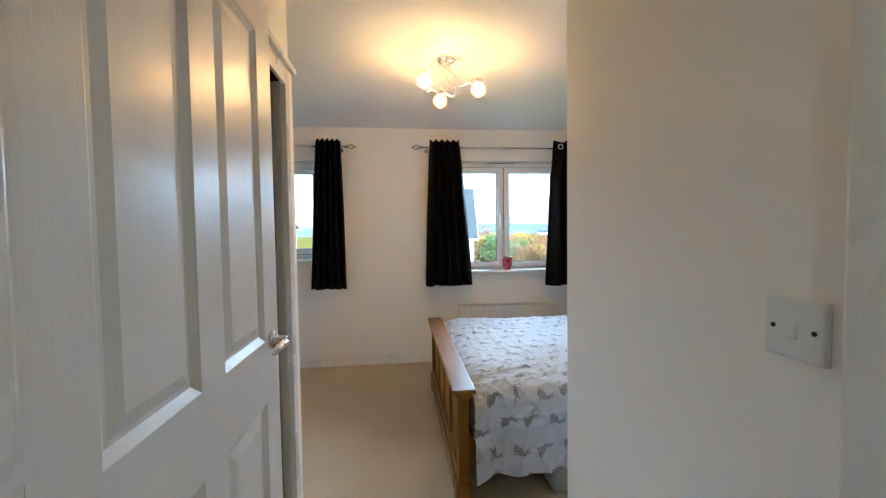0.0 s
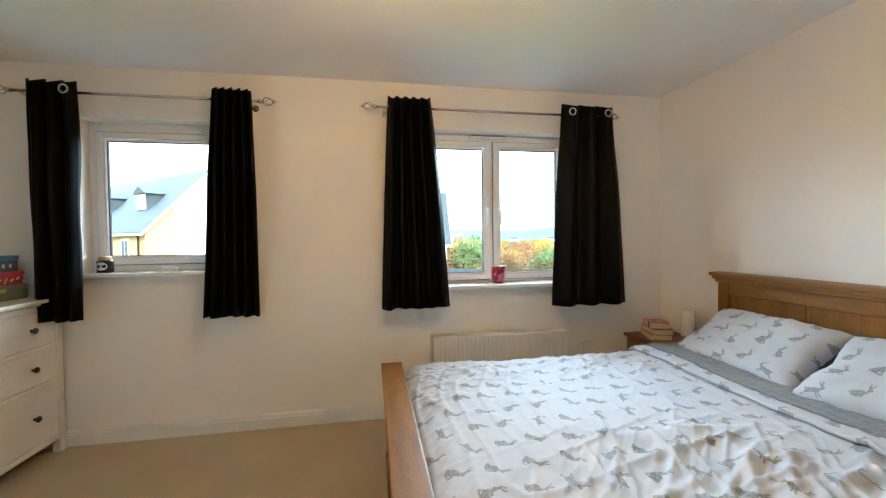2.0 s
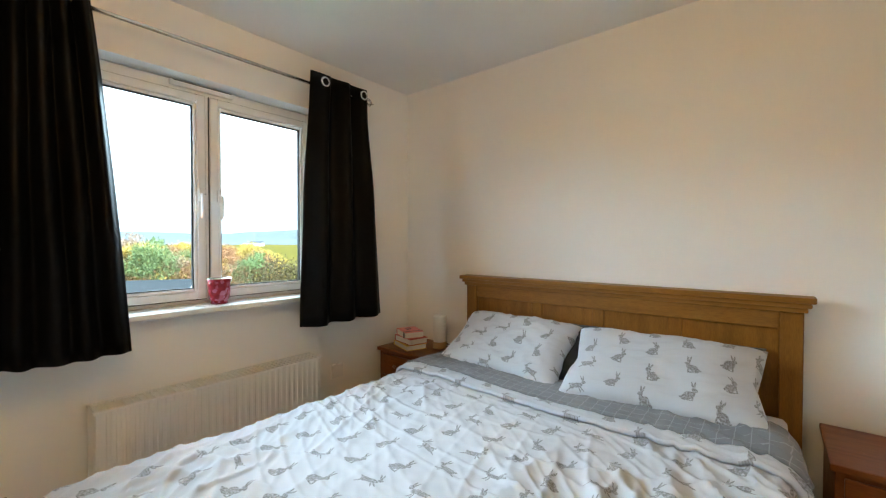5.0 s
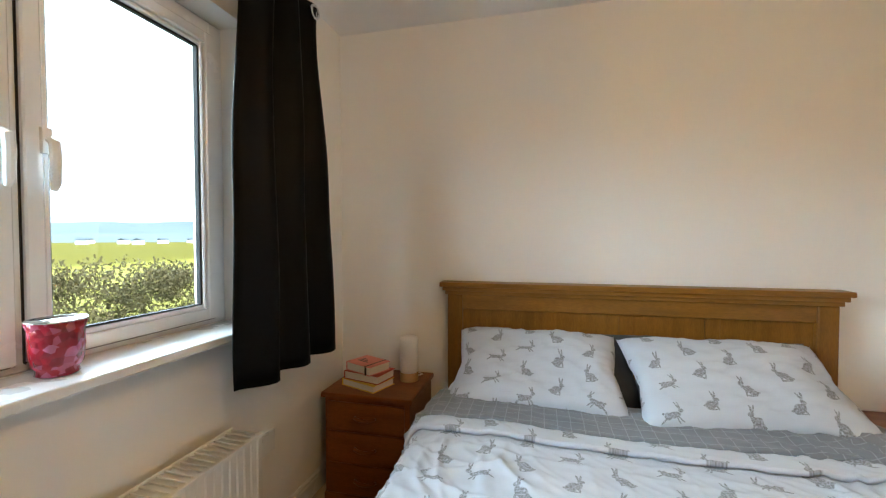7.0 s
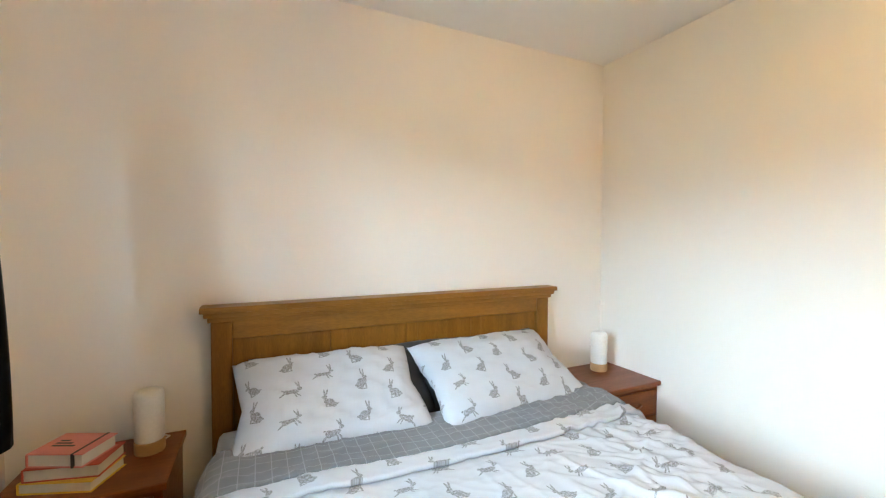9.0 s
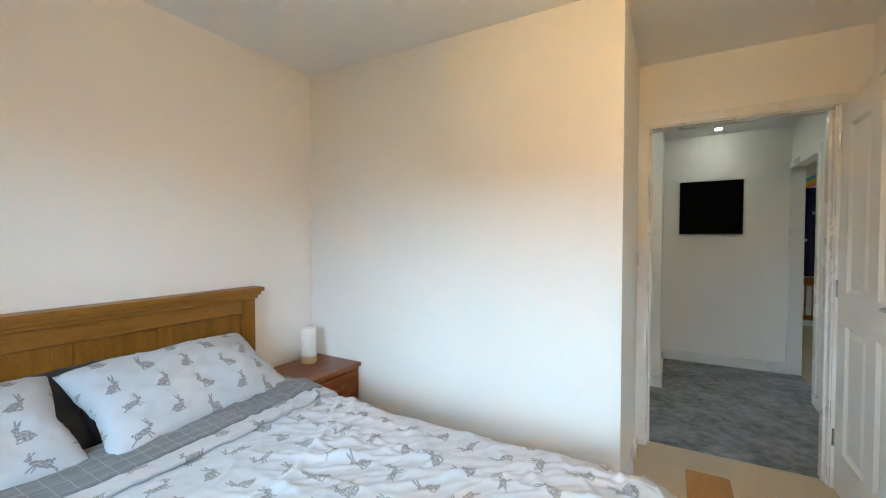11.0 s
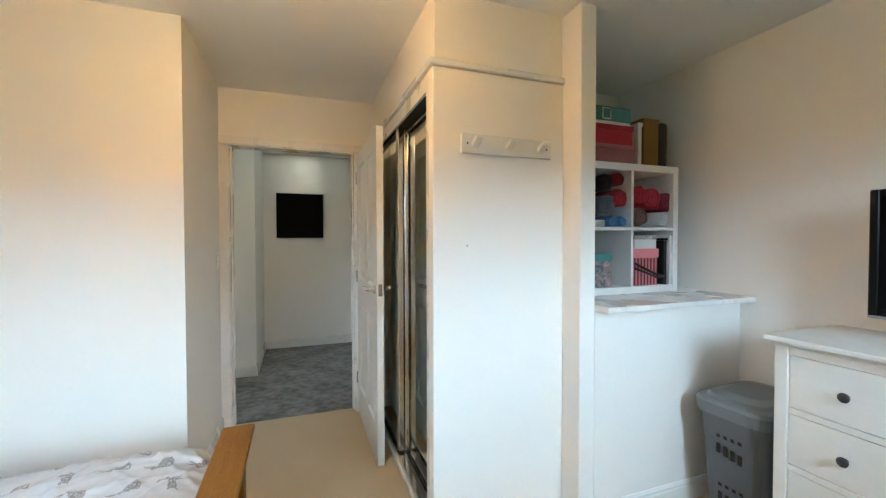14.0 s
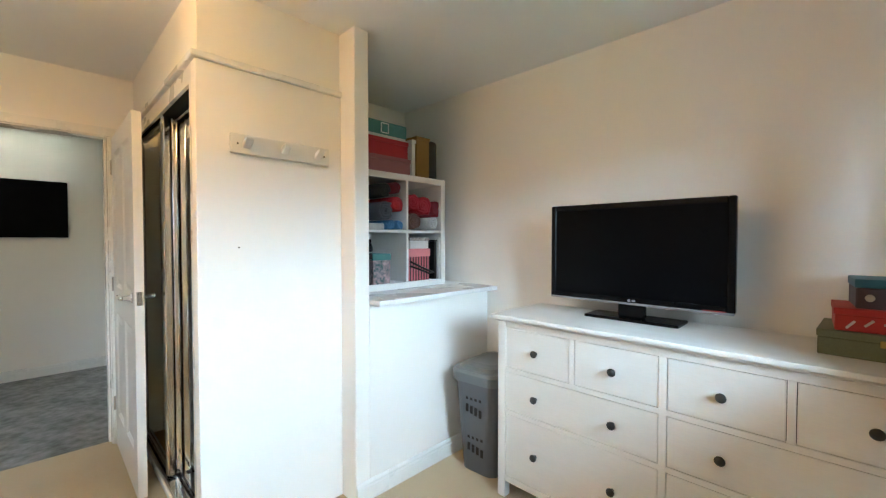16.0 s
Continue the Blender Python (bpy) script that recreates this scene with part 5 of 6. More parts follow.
part("shelf", box(kc + 0.0081, KX1 - 0.0381, KY0, KY1 - 0.002, kz - 0.008, kz + 0.008), WHITEWOOD, ks)


def carton(name, x0, x1, y0, y1, z0, z1, body, lid, label, lid_h=0.3, tab=False):
    c = thing(name, ((x0 + x1) / 2, (y0 + y1) / 2, z0), 0, label, "box", "boxes on the cube shelf")
    w, d, h = (x1 - x0) / 2, (y1 - y0) / 2, z1 - z0
    part("body", box(-w + 0.004, w - 0.004, -d + 0.004, d - 0.004, 0, h * (1 - lid_h), 0.002), body, c)
    part("lid", box(-w, w, -d, d, h * (1 - lid_h) + 0.0005, h, 0.004, 2), lid, c)
    if tab:
        part("label_holder", ring_frame(-0.03, 0.03, h * (1 - lid_h) + 0.008, h - 0.008, 0.006, d, d + 0.003), WHITEWOOD, c, "white label holder")
    return c


col = lambda n, c, r=0.6: mat(n, c, r, tuple(v * 0.8 for v in c), 9, 0.6, 200, 0.08)
TEAL, RED, ROSE, OCHRE, BLACKC = col("teal_card", (0.07, 0.2, 0.19)), col("red_card", (0.38, 0.007, 0.022)), col("rose_card", (0.34, 0.125, 0.14)), col("ochre_card", (0.22, 0.115, 0.012)), col("black_card", (0.006, 0.006, 0.006), 0.45)
WHITEC = col("white_card", (0.72, 0.71, 0.68))
KT = KZ + KH
carton("shoe_box", kc - 0.05, KX1 + 0.0, 1.085, 1.385, KT, KT + 0.105, ROSE, ROSE, "dusty pink cardboard shoe box", 0.25)
carton("gift_box", kc - 0.04, KX1 - 0.01, 1.095, 1.375, KT + 0.106, KT + 0.215, RED, RED, "bright red cardboard gift box", 0.25)
carton("storage_box", kc - 0.03, KX1 - 0.02, 1.105, 1.365, KT + 0.216, KT + 0.315, WHITEC, TEAL, "teal storage box with a white label holder", 0.8, True)
carton("magazine_file", kc - 0.095, kc - 0.06, 1.095, 1.385, KT, KT + 0.24, WHITEC, WHITEC, "white cardboard file standing upright", 0.1)
carton("magazine_file", kc - 0.22, kc - 0.1, 1.085, 1.385, KT, KT + 0.27, OCHRE, OCHRE, "ochre cardboard file standing upright", 0.08)
sp = thing("speaker", (kc - 0.275, 1.305, KT), 0, "dark cylindrical container beside the files", "container")
part("body", lathe([(0.055, 0), (0.06, 0.01), (0.06, 0.25), (0.055, 0.262), (0.04, 0.268)], 28), BLACKC, sp, smooth=True)


def roll(loc, r, length, material, label, seed):
    """A rolled towel lying front to back."""
    t = thing("rolled_towel", loc, 0, label, "towel", "rolled towels")
    bm = bmesh.new()
    turns, n, th = 3.2, 90, r / 4.2
    front, back = [], []
    for i in range(n + 1):
        f = i / n
        a = f * turns * 2 * math.pi + seed
        rr = th * 0.6 + (r - th) * f
        wob = 1 + 0.2 * noise.noise((math.cos(a) * 2, math.sin(a) * 2, seed))
        for lst, y in ((front, length / 2 + 0.01 * noise.noise((f * 6, seed, 0))), (back, -length / 2)):
            lst.append(bm.verts.new((rr * wob * math.cos(a), y, rr * wob * math.sin(a))))
    for i in range(n):
        bm.faces.new((front[i], front[i + 1], back[i + 1], back[i]))
    o = part("cloth", bm, material, t, smooth=True)
    so = o.modifiers.new("thick", 'SOLIDIFY')
    so.thickness = th * 0.8
    return t


tow = lambda n, c: mat(n, c, 0.95, tuple(v * 0.7 for v in c), 30, 0.7, 500, 0.9, 0.004, sheen=0.1)
GREYT, REDT, CRIM, BLUET, WHITET, TAN, BLACKT = tow("grey_towel", (0.10, 0.11, 0.13)), tow("red_towel", (0.45, 0.008, 0.022)), tow("crimson_towel", (0.24, 0.012, 0.025)), tow("blue_towel", (0.08, 0.22, 0.42)), tow("white_towel", (0.62, 0.62, 0.6)), tow("brown_towel", (0.18, 0.09, 0.07)), tow("black_towel", (0.015, 0.015, 0.017))
s0 = kz + 0.008
roll((-1.075, 1.245, s0 + 0.115), 0.07, 0.3, GREYT, "rolled dark grey towel", 1)
roll((-1.06, 1.25, s0 + 0.24), 0.055, 0.3, BLACKT, "rolled black towel on the grey one", 2)
roll((-1.172, 1.235, s0 + 0.165), 0.055, 0.3, REDT, "rolled bright red towel", 3)
roll((-1.165, 1.225, s0 + 0.27), 0.045, 0.3, CRIM, "rolled crimson towel with soft pile", 4)
roll((-1.12, 1.235, s0 + 0.037), 0.036, 0.3, BLUET, "rolled pale blue cloth", 5)
roll((-1.195, 1.235, s0 + 0.036), 0.034, 0.3, BLUET, "rolled mid blue cloth", 6)
fc = thing("folded_cloth", (-1.01, 1.235, s0), 0, "folded white cloth under the towels", "cloth")
part("cloth", box(-0.07, 0.07, -0.13, 0.14, 0, 0.042, 0.015, 3), WHITET, fc, smooth=True)
roll((-1.321, 1.235, s0 + 0.06), 0.06, 0.3, TAN, "rolled brown towel with soft pile", 7)
roll((-1.484, 1.235, s0 + 0.05), 0.05, 0.3, WHITET, "rolled white towel with soft pile", 8)
roll((-1.394, 1.235, s0 + 0.165), 0.075, 0.3, REDT, "rolled bright red towel above the others", 9)
roll((-1.516, 1.235, s0 + 0.155), 0.062, 0.3, CRIM, "rolled crimson towel with soft pile", 10)
roll((-1.308, 1.235, s0 + 0.19), 0.06, 0.3, REDT, "rolled bright red towel against the upright", 11)
s1 = KZ + 0.038
FLOWER = mat("flowered_card", (0.04, 0.09, 0.09), 0.6, (0.45, 0.3, 0.3), 22, 1.0, 60, 0.05)
carton("flowered_box", -1.113, -0.977, 1.135, 1.395, s1, s1 + 0.185, FLOWER, TEAL, "flowered box with a dark teal lid", 0.22)
carton("dark_box", -0.972, -0.931, 1.135, 1.395, s1, s1 + 0.19, col("brown_card", (0.06, 0.04, 0.04)), BLACKC, "small dark cardboard box", 0.2)
um = thing("folding_umbrella", (-1.031, 1.285, s1 + 0.186), 0, "black folded umbrella lying on the box", "umbrella")
part("canopy", tube([(0.09, 0, 0.02), (0.03, 0, 0.022), (-0.01, 0, 0.028)], [0.014, 0.02, 0.02], 10), BLACKT, um, smooth=True)
part("handle", tube([(-0.01, 0, 0.03), (0.0, 0.0, 0.06), (0.005, 0, 0.085)], [0.012, 0.01, 0.014], 10), BLACKC, um, smooth=True)
STRIPE = mat("striped_card", (0.55, 0.14, 0.16), 0.6)
k = Net(STRIPE)
tc = k.n.new("ShaderNodeTexCoord")
sx = k.n.new("ShaderNodeSeparateXYZ")
k.l.new(tc.outputs["Object"], sx.inputs[0])
st = k.op('LESS_THAN', k.op('FRACT', k.op('DIVIDE', sx.outputs[0], 0.024)), 0.42)
mx = k.n.new("ShaderNodeMix")
mx.data_type = 'RGBA'
k.l.new(st, mx.inputs[0])
k.l.new(k.n["Principled BSDF"].inputs["Base Color"].links[0].from_socket, mx.inputs[6])
mx.inputs[7].default_value = (0.05, 0.02, 0.02, 1)
k.l.new(mx.outputs[2], k.n["Principled BSDF"].inputs["Base Color"])
PINKC = col("pink_card", (0.72, 0.24, 0.25))
carton("striped_box", -1.457, -1.262, 1.115, 1.385, s1, s1 + 0.21, STRIPE, PINKC, "pink and dark striped gift box", 0.25)
carton("spotted_box", -1.457, -1.285, 1.135, 1.375, s1 + 0.2105, s1 + 0.285, WHITEC, mat("brown_lace_card", (0.16, 0.09, 0.08), 0.6, (0.6, 0.56, 0.52), 30, 1.0, 90, 0.05), "pale box with a lacy brown lid", 0.3)
carton("picture_frame", -1.516, -1.484, 1.135, 1.395, s1, s1 + 0.27, BLACKC, BLACKC, "dark flat frame standing on edge", 0.05)
carton("white_folder", -1.552, -1.521, 1.115, 1.4, s1, s1 + 0.285, WHITEC, WHITEC, "white folder standing on edge", 0.05)

st_ = thing("cable", (0, 0, s1), 0, "black cord hanging across the striped box", "cord")
part("cord", tube([(-1.26, 1.404, 0.13), (-1.33, 1.407, 0.1), (-1.42, 1.406, 0.065), (-1.47, 1.404, 0.05)], 0.006, 8), BLACKC, st_, smooth=True)
part("cord", tube([(-1.26, 1.404, 0.10), (-1.34, 1.407, 0.075), (-1.42, 1.406, 0.045), (-1.47, 1.404, 0.0499)], 0.006, 8), BLACKC, st_, smooth=True)

# ---- landing: canvas, spot, and the small bedroom ----
cv = thing("canvas_picture", (0.48, HALLY, 1.635), label="square black canvas picture on the landing wall", category="picture")
part("canvas", box(-0.275, 0.275, 0.002, 0.036, -0.275, 0.275, 0.004), CANVAS, cv)
SPOTGLOW = glow("spot_glow", (1.0, 0.88, 0.64), SPOT)
# the two nearer spots are added out of view, stronger, to brighten the passage
SPOTADDED = glow("spot_glow_added", (1.0, 0.9, 0.68), SPOT * 2.5)
for loc in ((0.44, -1.95), (0.46, -0.75), (1.9, -0.65)):
    sp = thing("ceiling_spotlight", (*loc, CEILZ), label="recessed chrome ceiling spotlight, lit, on the landing where two of three are added", category="spotlight", group="landing spotlights")
    part("ring", lathe([(0.028, -0.001), (0.042, -0.004), (0.042, 0.0)], 28), CHROME, sp)
    part("bulb", lathe([(0.026, -0.0035), (0.026, -0.001)], 24), SPOTGLOW if loc[1] < -1 else SPOTADDED, sp, "lit bulb face")
NAVY = mat("navy_star_cloth", (0.016, 0.024, 0.09), 0.85, (0.012, 0.018, 0.07), 4, 0.6, 400, 0.2)
nc = thing("star_curtain", (-0.86, -4.9, 0), label="navy curtain scattered with white stars in the small bedroom", category="curtain")
bm = bmesh.new()
top, bot = [], []
for i in range(97):
    x = -0.62 + 1.24 * i / 96
    y = 0.03 * math.sin(i * 0.62)
    top.append(bm.verts.new((x, y, 2.26)))
    bot.append(bm.verts.new((x, y * 1.2, 0.76)))
for i in range(96):
    bm.faces.new((top[i], top[i + 1], bot[i + 1], bot[i]))
o = part("cloth", bm, NAVY, nc, smooth=True)
o.modifiers.new("thick", 'SOLIDIFY').thickness = 0.004
rs = random.Random(4)
for i in range(46):
    cx_, cz_, r0 = -0.58 + 1.16 * rs.random(), 0.82 + 1.38 * rs.random(), 0.022 + 0.01 * rs.random()
    idx = (cx_ + 0.62) / 1.24 * 96
    yy = 0.035 * math.sin(idx * 0.62) + 0.012
    bm = bmesh.new()
    ring = []
    for q in range(10):
        a = q * math.pi / 5 + rs.random() * 0.1
        rr = r0 if q % 2 == 0 else r0 * 0.45
        ring.append((rr * math.cos(a), rr * math.sin(a)))
    f_ = [bm.verts.new((cx_ + p, yy + 0.003, cz_ + q)) for p, q in ring]
    b_ = [bm.verts.new((cx_ + p, yy, cz_ + q)) for p, q in ring]
    bm.faces.new(f_)
    for q in range(10):
        bm.faces.new((f_[q], f_[(q + 1) % 10], b_[(q + 1) % 10], b_[q]))
    part("star", bm, WHITEC, o)
tagged(part("trim_nursery_rail", tube([(-1.55, -4.86, 2.28), (-0.15, -4.86, 2.28)], 0.01, 10), WHITEWOOD), "white curtain rail in the small bedroom", "trim", kind="structure")
BAL = mat("balloon_paper", (0.8, 0.76, 0.66), 0.7)
k = Net(BAL)
tc = k.n.new("ShaderNodeTexCoord")
sx = k.n.new("ShaderNodeSeparateXYZ")
k.l.new(tc.outputs["Object"], sx.inputs[0])
wv = k.op('FRACT', k.op('ADD', k.op('MULTIPLY', sx.outputs[2], 3.2), k.op('MULTIPLY', k.op('SINE', k.op('MULTIPLY', sx.outputs[0], 9.0)), 0.16)))
rp = k.n.new("ShaderNodeValToRGB")
rp.color_ramp.interpolation = 'CONSTANT'
for pos_, c_ in ((0.0, (0.8, 0.76, 0.66, 1)), (0.38, (0.8, 0.3, 0.05, 1)), (0.5, (0.8, 0.6, 0.05, 1)), (0.62, (0.1, 0.4, 0.5, 1)), (0.74, (0.8, 0.76, 0.66, 1))):
    e_ = rp.color_ramp.elements.new(pos_)
    e_.color = c_
k.l.new(wv, rp.inputs[0])
k.l.new(rp.outputs[0], k.n["Principled BSDF"].inputs["Base Color"])
ba = thing("balloon_lampshade", (-0.49, -2.95, 2.07), label="hot-air-balloon paper lampshade with rainbow stripes", category="lampshade")
part("shade", lathe([(0.05, -0.2), (0.08, -0.17), (0.15, -0.06), (0.165, 0.03), (0.14, 0.11), (0.08, 0.16), (0.01, 0.175)], 32), BAL, ba, smooth=True)
part("cord", tube([(0, 0, 0.17), (0, 0, CEILZ - 2.07)], 0.003, 6), GLOSS, ba)
cr = thing("cot", (-0.8, -4.15, 0), label="honey wood cot with upright bars", category="cot")
for y in (-0.3, 0.3):
    for z in (0.28, 0.72):
        part("rail", box(-0.62, 0.62, y - 0.015, y + 0.015, z, z + 0.06, 0.006), OAK, cr)
    for i in range(17):
        x = -0.56 + 0.07 * i
        part("bar", tube([(x, y, 0.34), (x, y, 0.72)], 0.009, 8), OAKV, cr)
for x in (-0.62, 0.58):
    for y in (-0.32, 0.28):
        part("post", box(x, x + 0.04, y, y + 0.04, 0, 0.82, 0.006), OAKV, cr)
part("mattress", box(-0.57, 0.57, -0.27, 0.27, 0.35, 0.45, 0.03, 2), SHEET, cr)

# ---- outside ----
GZ = -3.6
GRASS = mat("meadow_grass", (0.092, 0.081, 0.011), 0.95, (0.115, 0.096, 0.014), 0.02, 0.9, 3, 0.4, 0.05, spec=0.03)
tagged(part("ground", box(-2500, 2500, -2500, 2500, GZ - 1, GZ), GRASS), "green and yellowing meadow reaching the horizon", "ground", kind="structure")
LAWN = mat("mown_lawn", (0.06, 0.12, 0.02), 0.95, (0.08, 0.14, 0.025), 0.5, 0.8, 20, 0.3, 0.02, spec=0.03)
tagged(part("lawn", box(1, 26, 8, 27.5, GZ, GZ + 0.03), LAWN), "mown green lawn below the house", "ground", kind="structure")
OUTERWALL = mat("outer_brick", (0.35, 0.26, 0.15), 0.9)
tagged(part("wall_outside", box(WEST - 0.1, EAST + 0.1, NORTH + 0.1, NORTH + 0.25, GZ, -0.1), OUTERWALL), "buff brick wall of the house below the windows", "wall", kind="structure")
SLATE = mat("roof_slate", (0.085, 0.10, 0.115), 0.9, (0.065, 0.078, 0.09), 1.5, 0.8, 18, 0.4, 0.02, stretch=(1, 1, 3), spec=0.15)
RENDER = mat("white_render", (0.80, 0.80, 0.78), 0.85, (0.74, 0.74, 0.72), 0.6, 0.6, 30, 0.2, 0.01)
BUFF = mat("buff_brick", (0.42, 0.32, 0.17), 0.85, (0.33, 0.24, 0.12), 4, 0.8, 25, 0.4, 0.01)
GREYWIN = mat("far_glass", (0.10, 0.13, 0.16), 0.08, bump=0.0)


def house(loc, rz, half, length, eave, ridge, label, brick_to, dormers=()):
    """A gabled house; local +y runs along the ridge away from the gable end at y=0, x across."""
    h = thing("house", loc, rz, label, "house")
    bm = bmesh.new()
    pent = [(-half, GZ - loc[2]), (half, GZ - loc[2]), (half, eave), (0, ridge), (-half, eave)]
    a = [bm.verts.new((x, 0.3, z)) for x, z in pent]
    b = [bm.verts.new((x, length - 0.3, z)) for x, z in pent]
    for i in range(5):
        bm.faces.new((a[i], a[(i + 1) % 5], b[(i + 1) % 5], b[i]))
    bm.faces.new(a[::-1])
    bm.faces.new(b)
    part("wall", bm, RENDER, h, "white rendered walls")
    if brick_to:
        z_at = lambda x: eave + (ridge - eave) * (1 - abs(x) / half)
        bm = bmesh.new()
        fr_ = [bm.verts.new(v) for v in ((-half - 0.03, 0.27, GZ - loc[2]), (brick_to, 0.27, GZ - loc[2]), (brick_to, 0.27, z_at(brick_to) - 0.05), (-half - 0.03, 0.27, eave - 0.05))]
        bm.faces.new(fr_)
        bk = [bm.verts.new((v.co.x, 0.299, v.co.z)) for v in fr_]
        for i in range(4):
            bm.faces.new((fr_[i], fr_[(i + 1) % 4], bk[(i + 1) % 4], bk[i]))
        part("brick_facing", bm, BUFF, h, "buff brick facing")
        part("brick_facing", box(-half - 0.03, -half - 0.001, 0.27, length - 0.3, GZ - loc[2], eave - 0.05), BUFF, h, "buff brick facing")
    dz = (ridge - eave) / half
    for s in (-1, 1):
        bm = bmesh.new()
        q = [(0, ridge + 0.02), (s * (half + 0.35), eave - 0.35 * dz + 0.02), (s * (half + 0.35), eave - 0.35 * dz + 0.14), (0, ridge + 0.16)]
        f0 = [bm.verts.new((x, 0.0, z)) for x, z in q]
        f1 = [bm.verts.new((x, length, z)) for x, z in q]
        for i in range(4):
            bm.faces.new((f0[i], f0[(i + 1) % 4], f1[(i + 1) % 4], f1[i]))
        bm.faces.new(f0)
        bm.faces.new(f1)
        bmesh.ops.recalc_face_normals(bm, faces=bm.faces)
        r = part("roof", bm, SLATE, h, "grey slate roof slope")
        bm = bmesh.new()
        f0 = [bm.verts.new((x, -0.04, z)) for x, z in ((0, ridge - 0.12), (s * (half + 0.36), eave - 0.36 * dz - 0.14), (s * (half + 0.36), eave - 0.36 * dz + 0.1), (0, ridge + 0.14))]
        f1 = [bm.verts.new((v.co.x, 0.02, v.co.z)) for v in f0]
        for i in range(4):
            bm.faces.new((f0[i], f0[(i + 1) % 4], f1[(i + 1) % 4], f1[i]))
        bm.faces.new(f0)
        bmesh.ops.recalc_face_normals(bm, faces=bm.faces)
        part("bargeboard", bm, UPVC, h, "white bargeboard")
        part("gutter", box(s * (half + 0.36) - 0.06, s * (half + 0.36) + 0.06, 0, length, eave - 0.36 * dz - 0.08, eave - 0.36 * dz + 0.06), UPVC, h, "white gutter")
    for y0, x, w, hh in dormers:
        zz = eave + (half - abs(x)) * dz
        d = part("dormer", box(x - 0.1, x + 1.5, y0 - w / 2, y0 + w / 2, zz - 0.1, zz + hh), SLATE, h, "slate-hung dormer")
        part("dormer_window", box(x - 0.14, x - 0.101, y0 - w / 2 + 0.1, y0 + w / 2 - 0.1, zz + 0.15, zz + hh - 0.05), UPVC, d, "white dormer window frame")
        for k_ in (-1, 1):
            part("pane", box(x - 0.15, x - 0.141, y0 + k_ * w / 4 - w / 6, y0 + k_ * w / 4 + w / 6 - 0.02, zz + 0.22, zz + hh - 0.12), GREYWIN, d)
        bm = bmesh.new()
        tri = [(y0 - w / 2 - 0.2, zz + hh), (y0 + w / 2 + 0.2, zz + hh), (y0, zz + hh + 0.55)]
        f0 = [bm.verts.new((x - 0.3, y, z)) for y, z in tri]
        f1 = [bm.verts.new((x + 2.0, y, z)) for y, z in tri]
        for i in range(3):
            bm.faces.new((f0[i], f0[(i + 1) % 3], f1[(i + 1) % 3], f1[i]))
        bm.faces.new(f0)
        bm.faces.new(f1)
        bmesh.ops.recalc_face_normals(bm, faces=bm.faces)
        part("dormer_roof", bm, SLATE, d)
    return h


def far_window(h, x, z, w, hh, y=0.24):
    f = part("window", ring_frame(x - w / 2, x + w / 2, z, z + hh, 0.06, y, y + 0.055), UPVC, h, "white window frame")
    part("pane", box(x - w / 2 + 0.06, x + w / 2 - 0.06, y + 0.02, y + 0.04, z + 0.06, z + hh - 0.06), GREYWIN, f)


nb = house((-11.3, 33.6, 0), 50, 4.2, 18, 2.2, 6.5, "neighbouring house with slate roof, buff brick and white render", -2.3, [(3.4, -2.9, 1.5, 1.3), (9.4, -2.9, 1.5, 1.3)])
for y in (2.4, 5.4, 8.6):
    sw_ = part("window", box(-4.3, -4.24, y, y + 1.1, -0.4, 1.55), UPVC, nb, "white side window")
    for a in (0.12, 0.6):
        part("pane", box(-4.32, -4.301, y + a, y + a + 0.38, -0.26, 1.41), GREYWIN, sw_)
far_window(nb, 0.4, 0.35, 0.75, 1.1)
part("downpipe", tube([(-4.4, 0.9, 1.9), (-4.35, 0.9, 1.5), (-4.35, 0.9, GZ)], 0.06, 8), DARK, nb, "black downpipe")
h2 = house((6.6, 32.5, 0), 90, 1.6, 5.2, 1.5, 4.8, "pale house with a steep grey slate roof", 0)
h3 = house((8.4, 24.5, -3.0), 60, 2.2, 5, 1.1, 2.2, "low outbuilding with a dark slate roof", 0)
FELT = mat("dark_roof_felt", (0.035, 0.04, 0.045), 0.9, (0.025, 0.03, 0.034), 3, 0.7, 30, 0.3, 0.01, spec=0.05)
for o in h3.children:
    if o.name.startswith("roof"):
        o.data.materials[0] = FELT

FENCEWOOD = mat("weathered_fence", (0.20, 0.14, 0.085), 0.9, (0.13, 0.09, 0.055), 3, 0.8, 40, 0.3, 0.004, stretch=(1, 1, 0.2), per_object=0.15)
fn = thing("fence", (2, 27.6, GZ), -6, label="weathered wooden garden fence along the lawn", category="fence")
board = bpy.data.meshes.new("board")
bmx = box(-0.14, 0.14, -0.012, 0.012, 0.05, 1.5)
bmx.to_mesh(board)
bmx.free()
board.materials.append(FENCEWOOD)
for i in range(40):
    o = new("board", board)
    o.parent = fn
    o.matrix_basis = pose(0.31 * i, 0, 0.04 * math.sin(i * 1.7), 0, 0, 0)
for i in range(7):
    part("post", box(2.0 * i - 0.06, 2.0 * i + 0.06, 0.02, 0.14, 0, 1.6), FENCEWOOD, fn)
for z in (0.4, 1.2):
    part("rail", box(0, 12.4, 0.015, 0.06, z, z + 0.08), FENCEWOOD, fn)


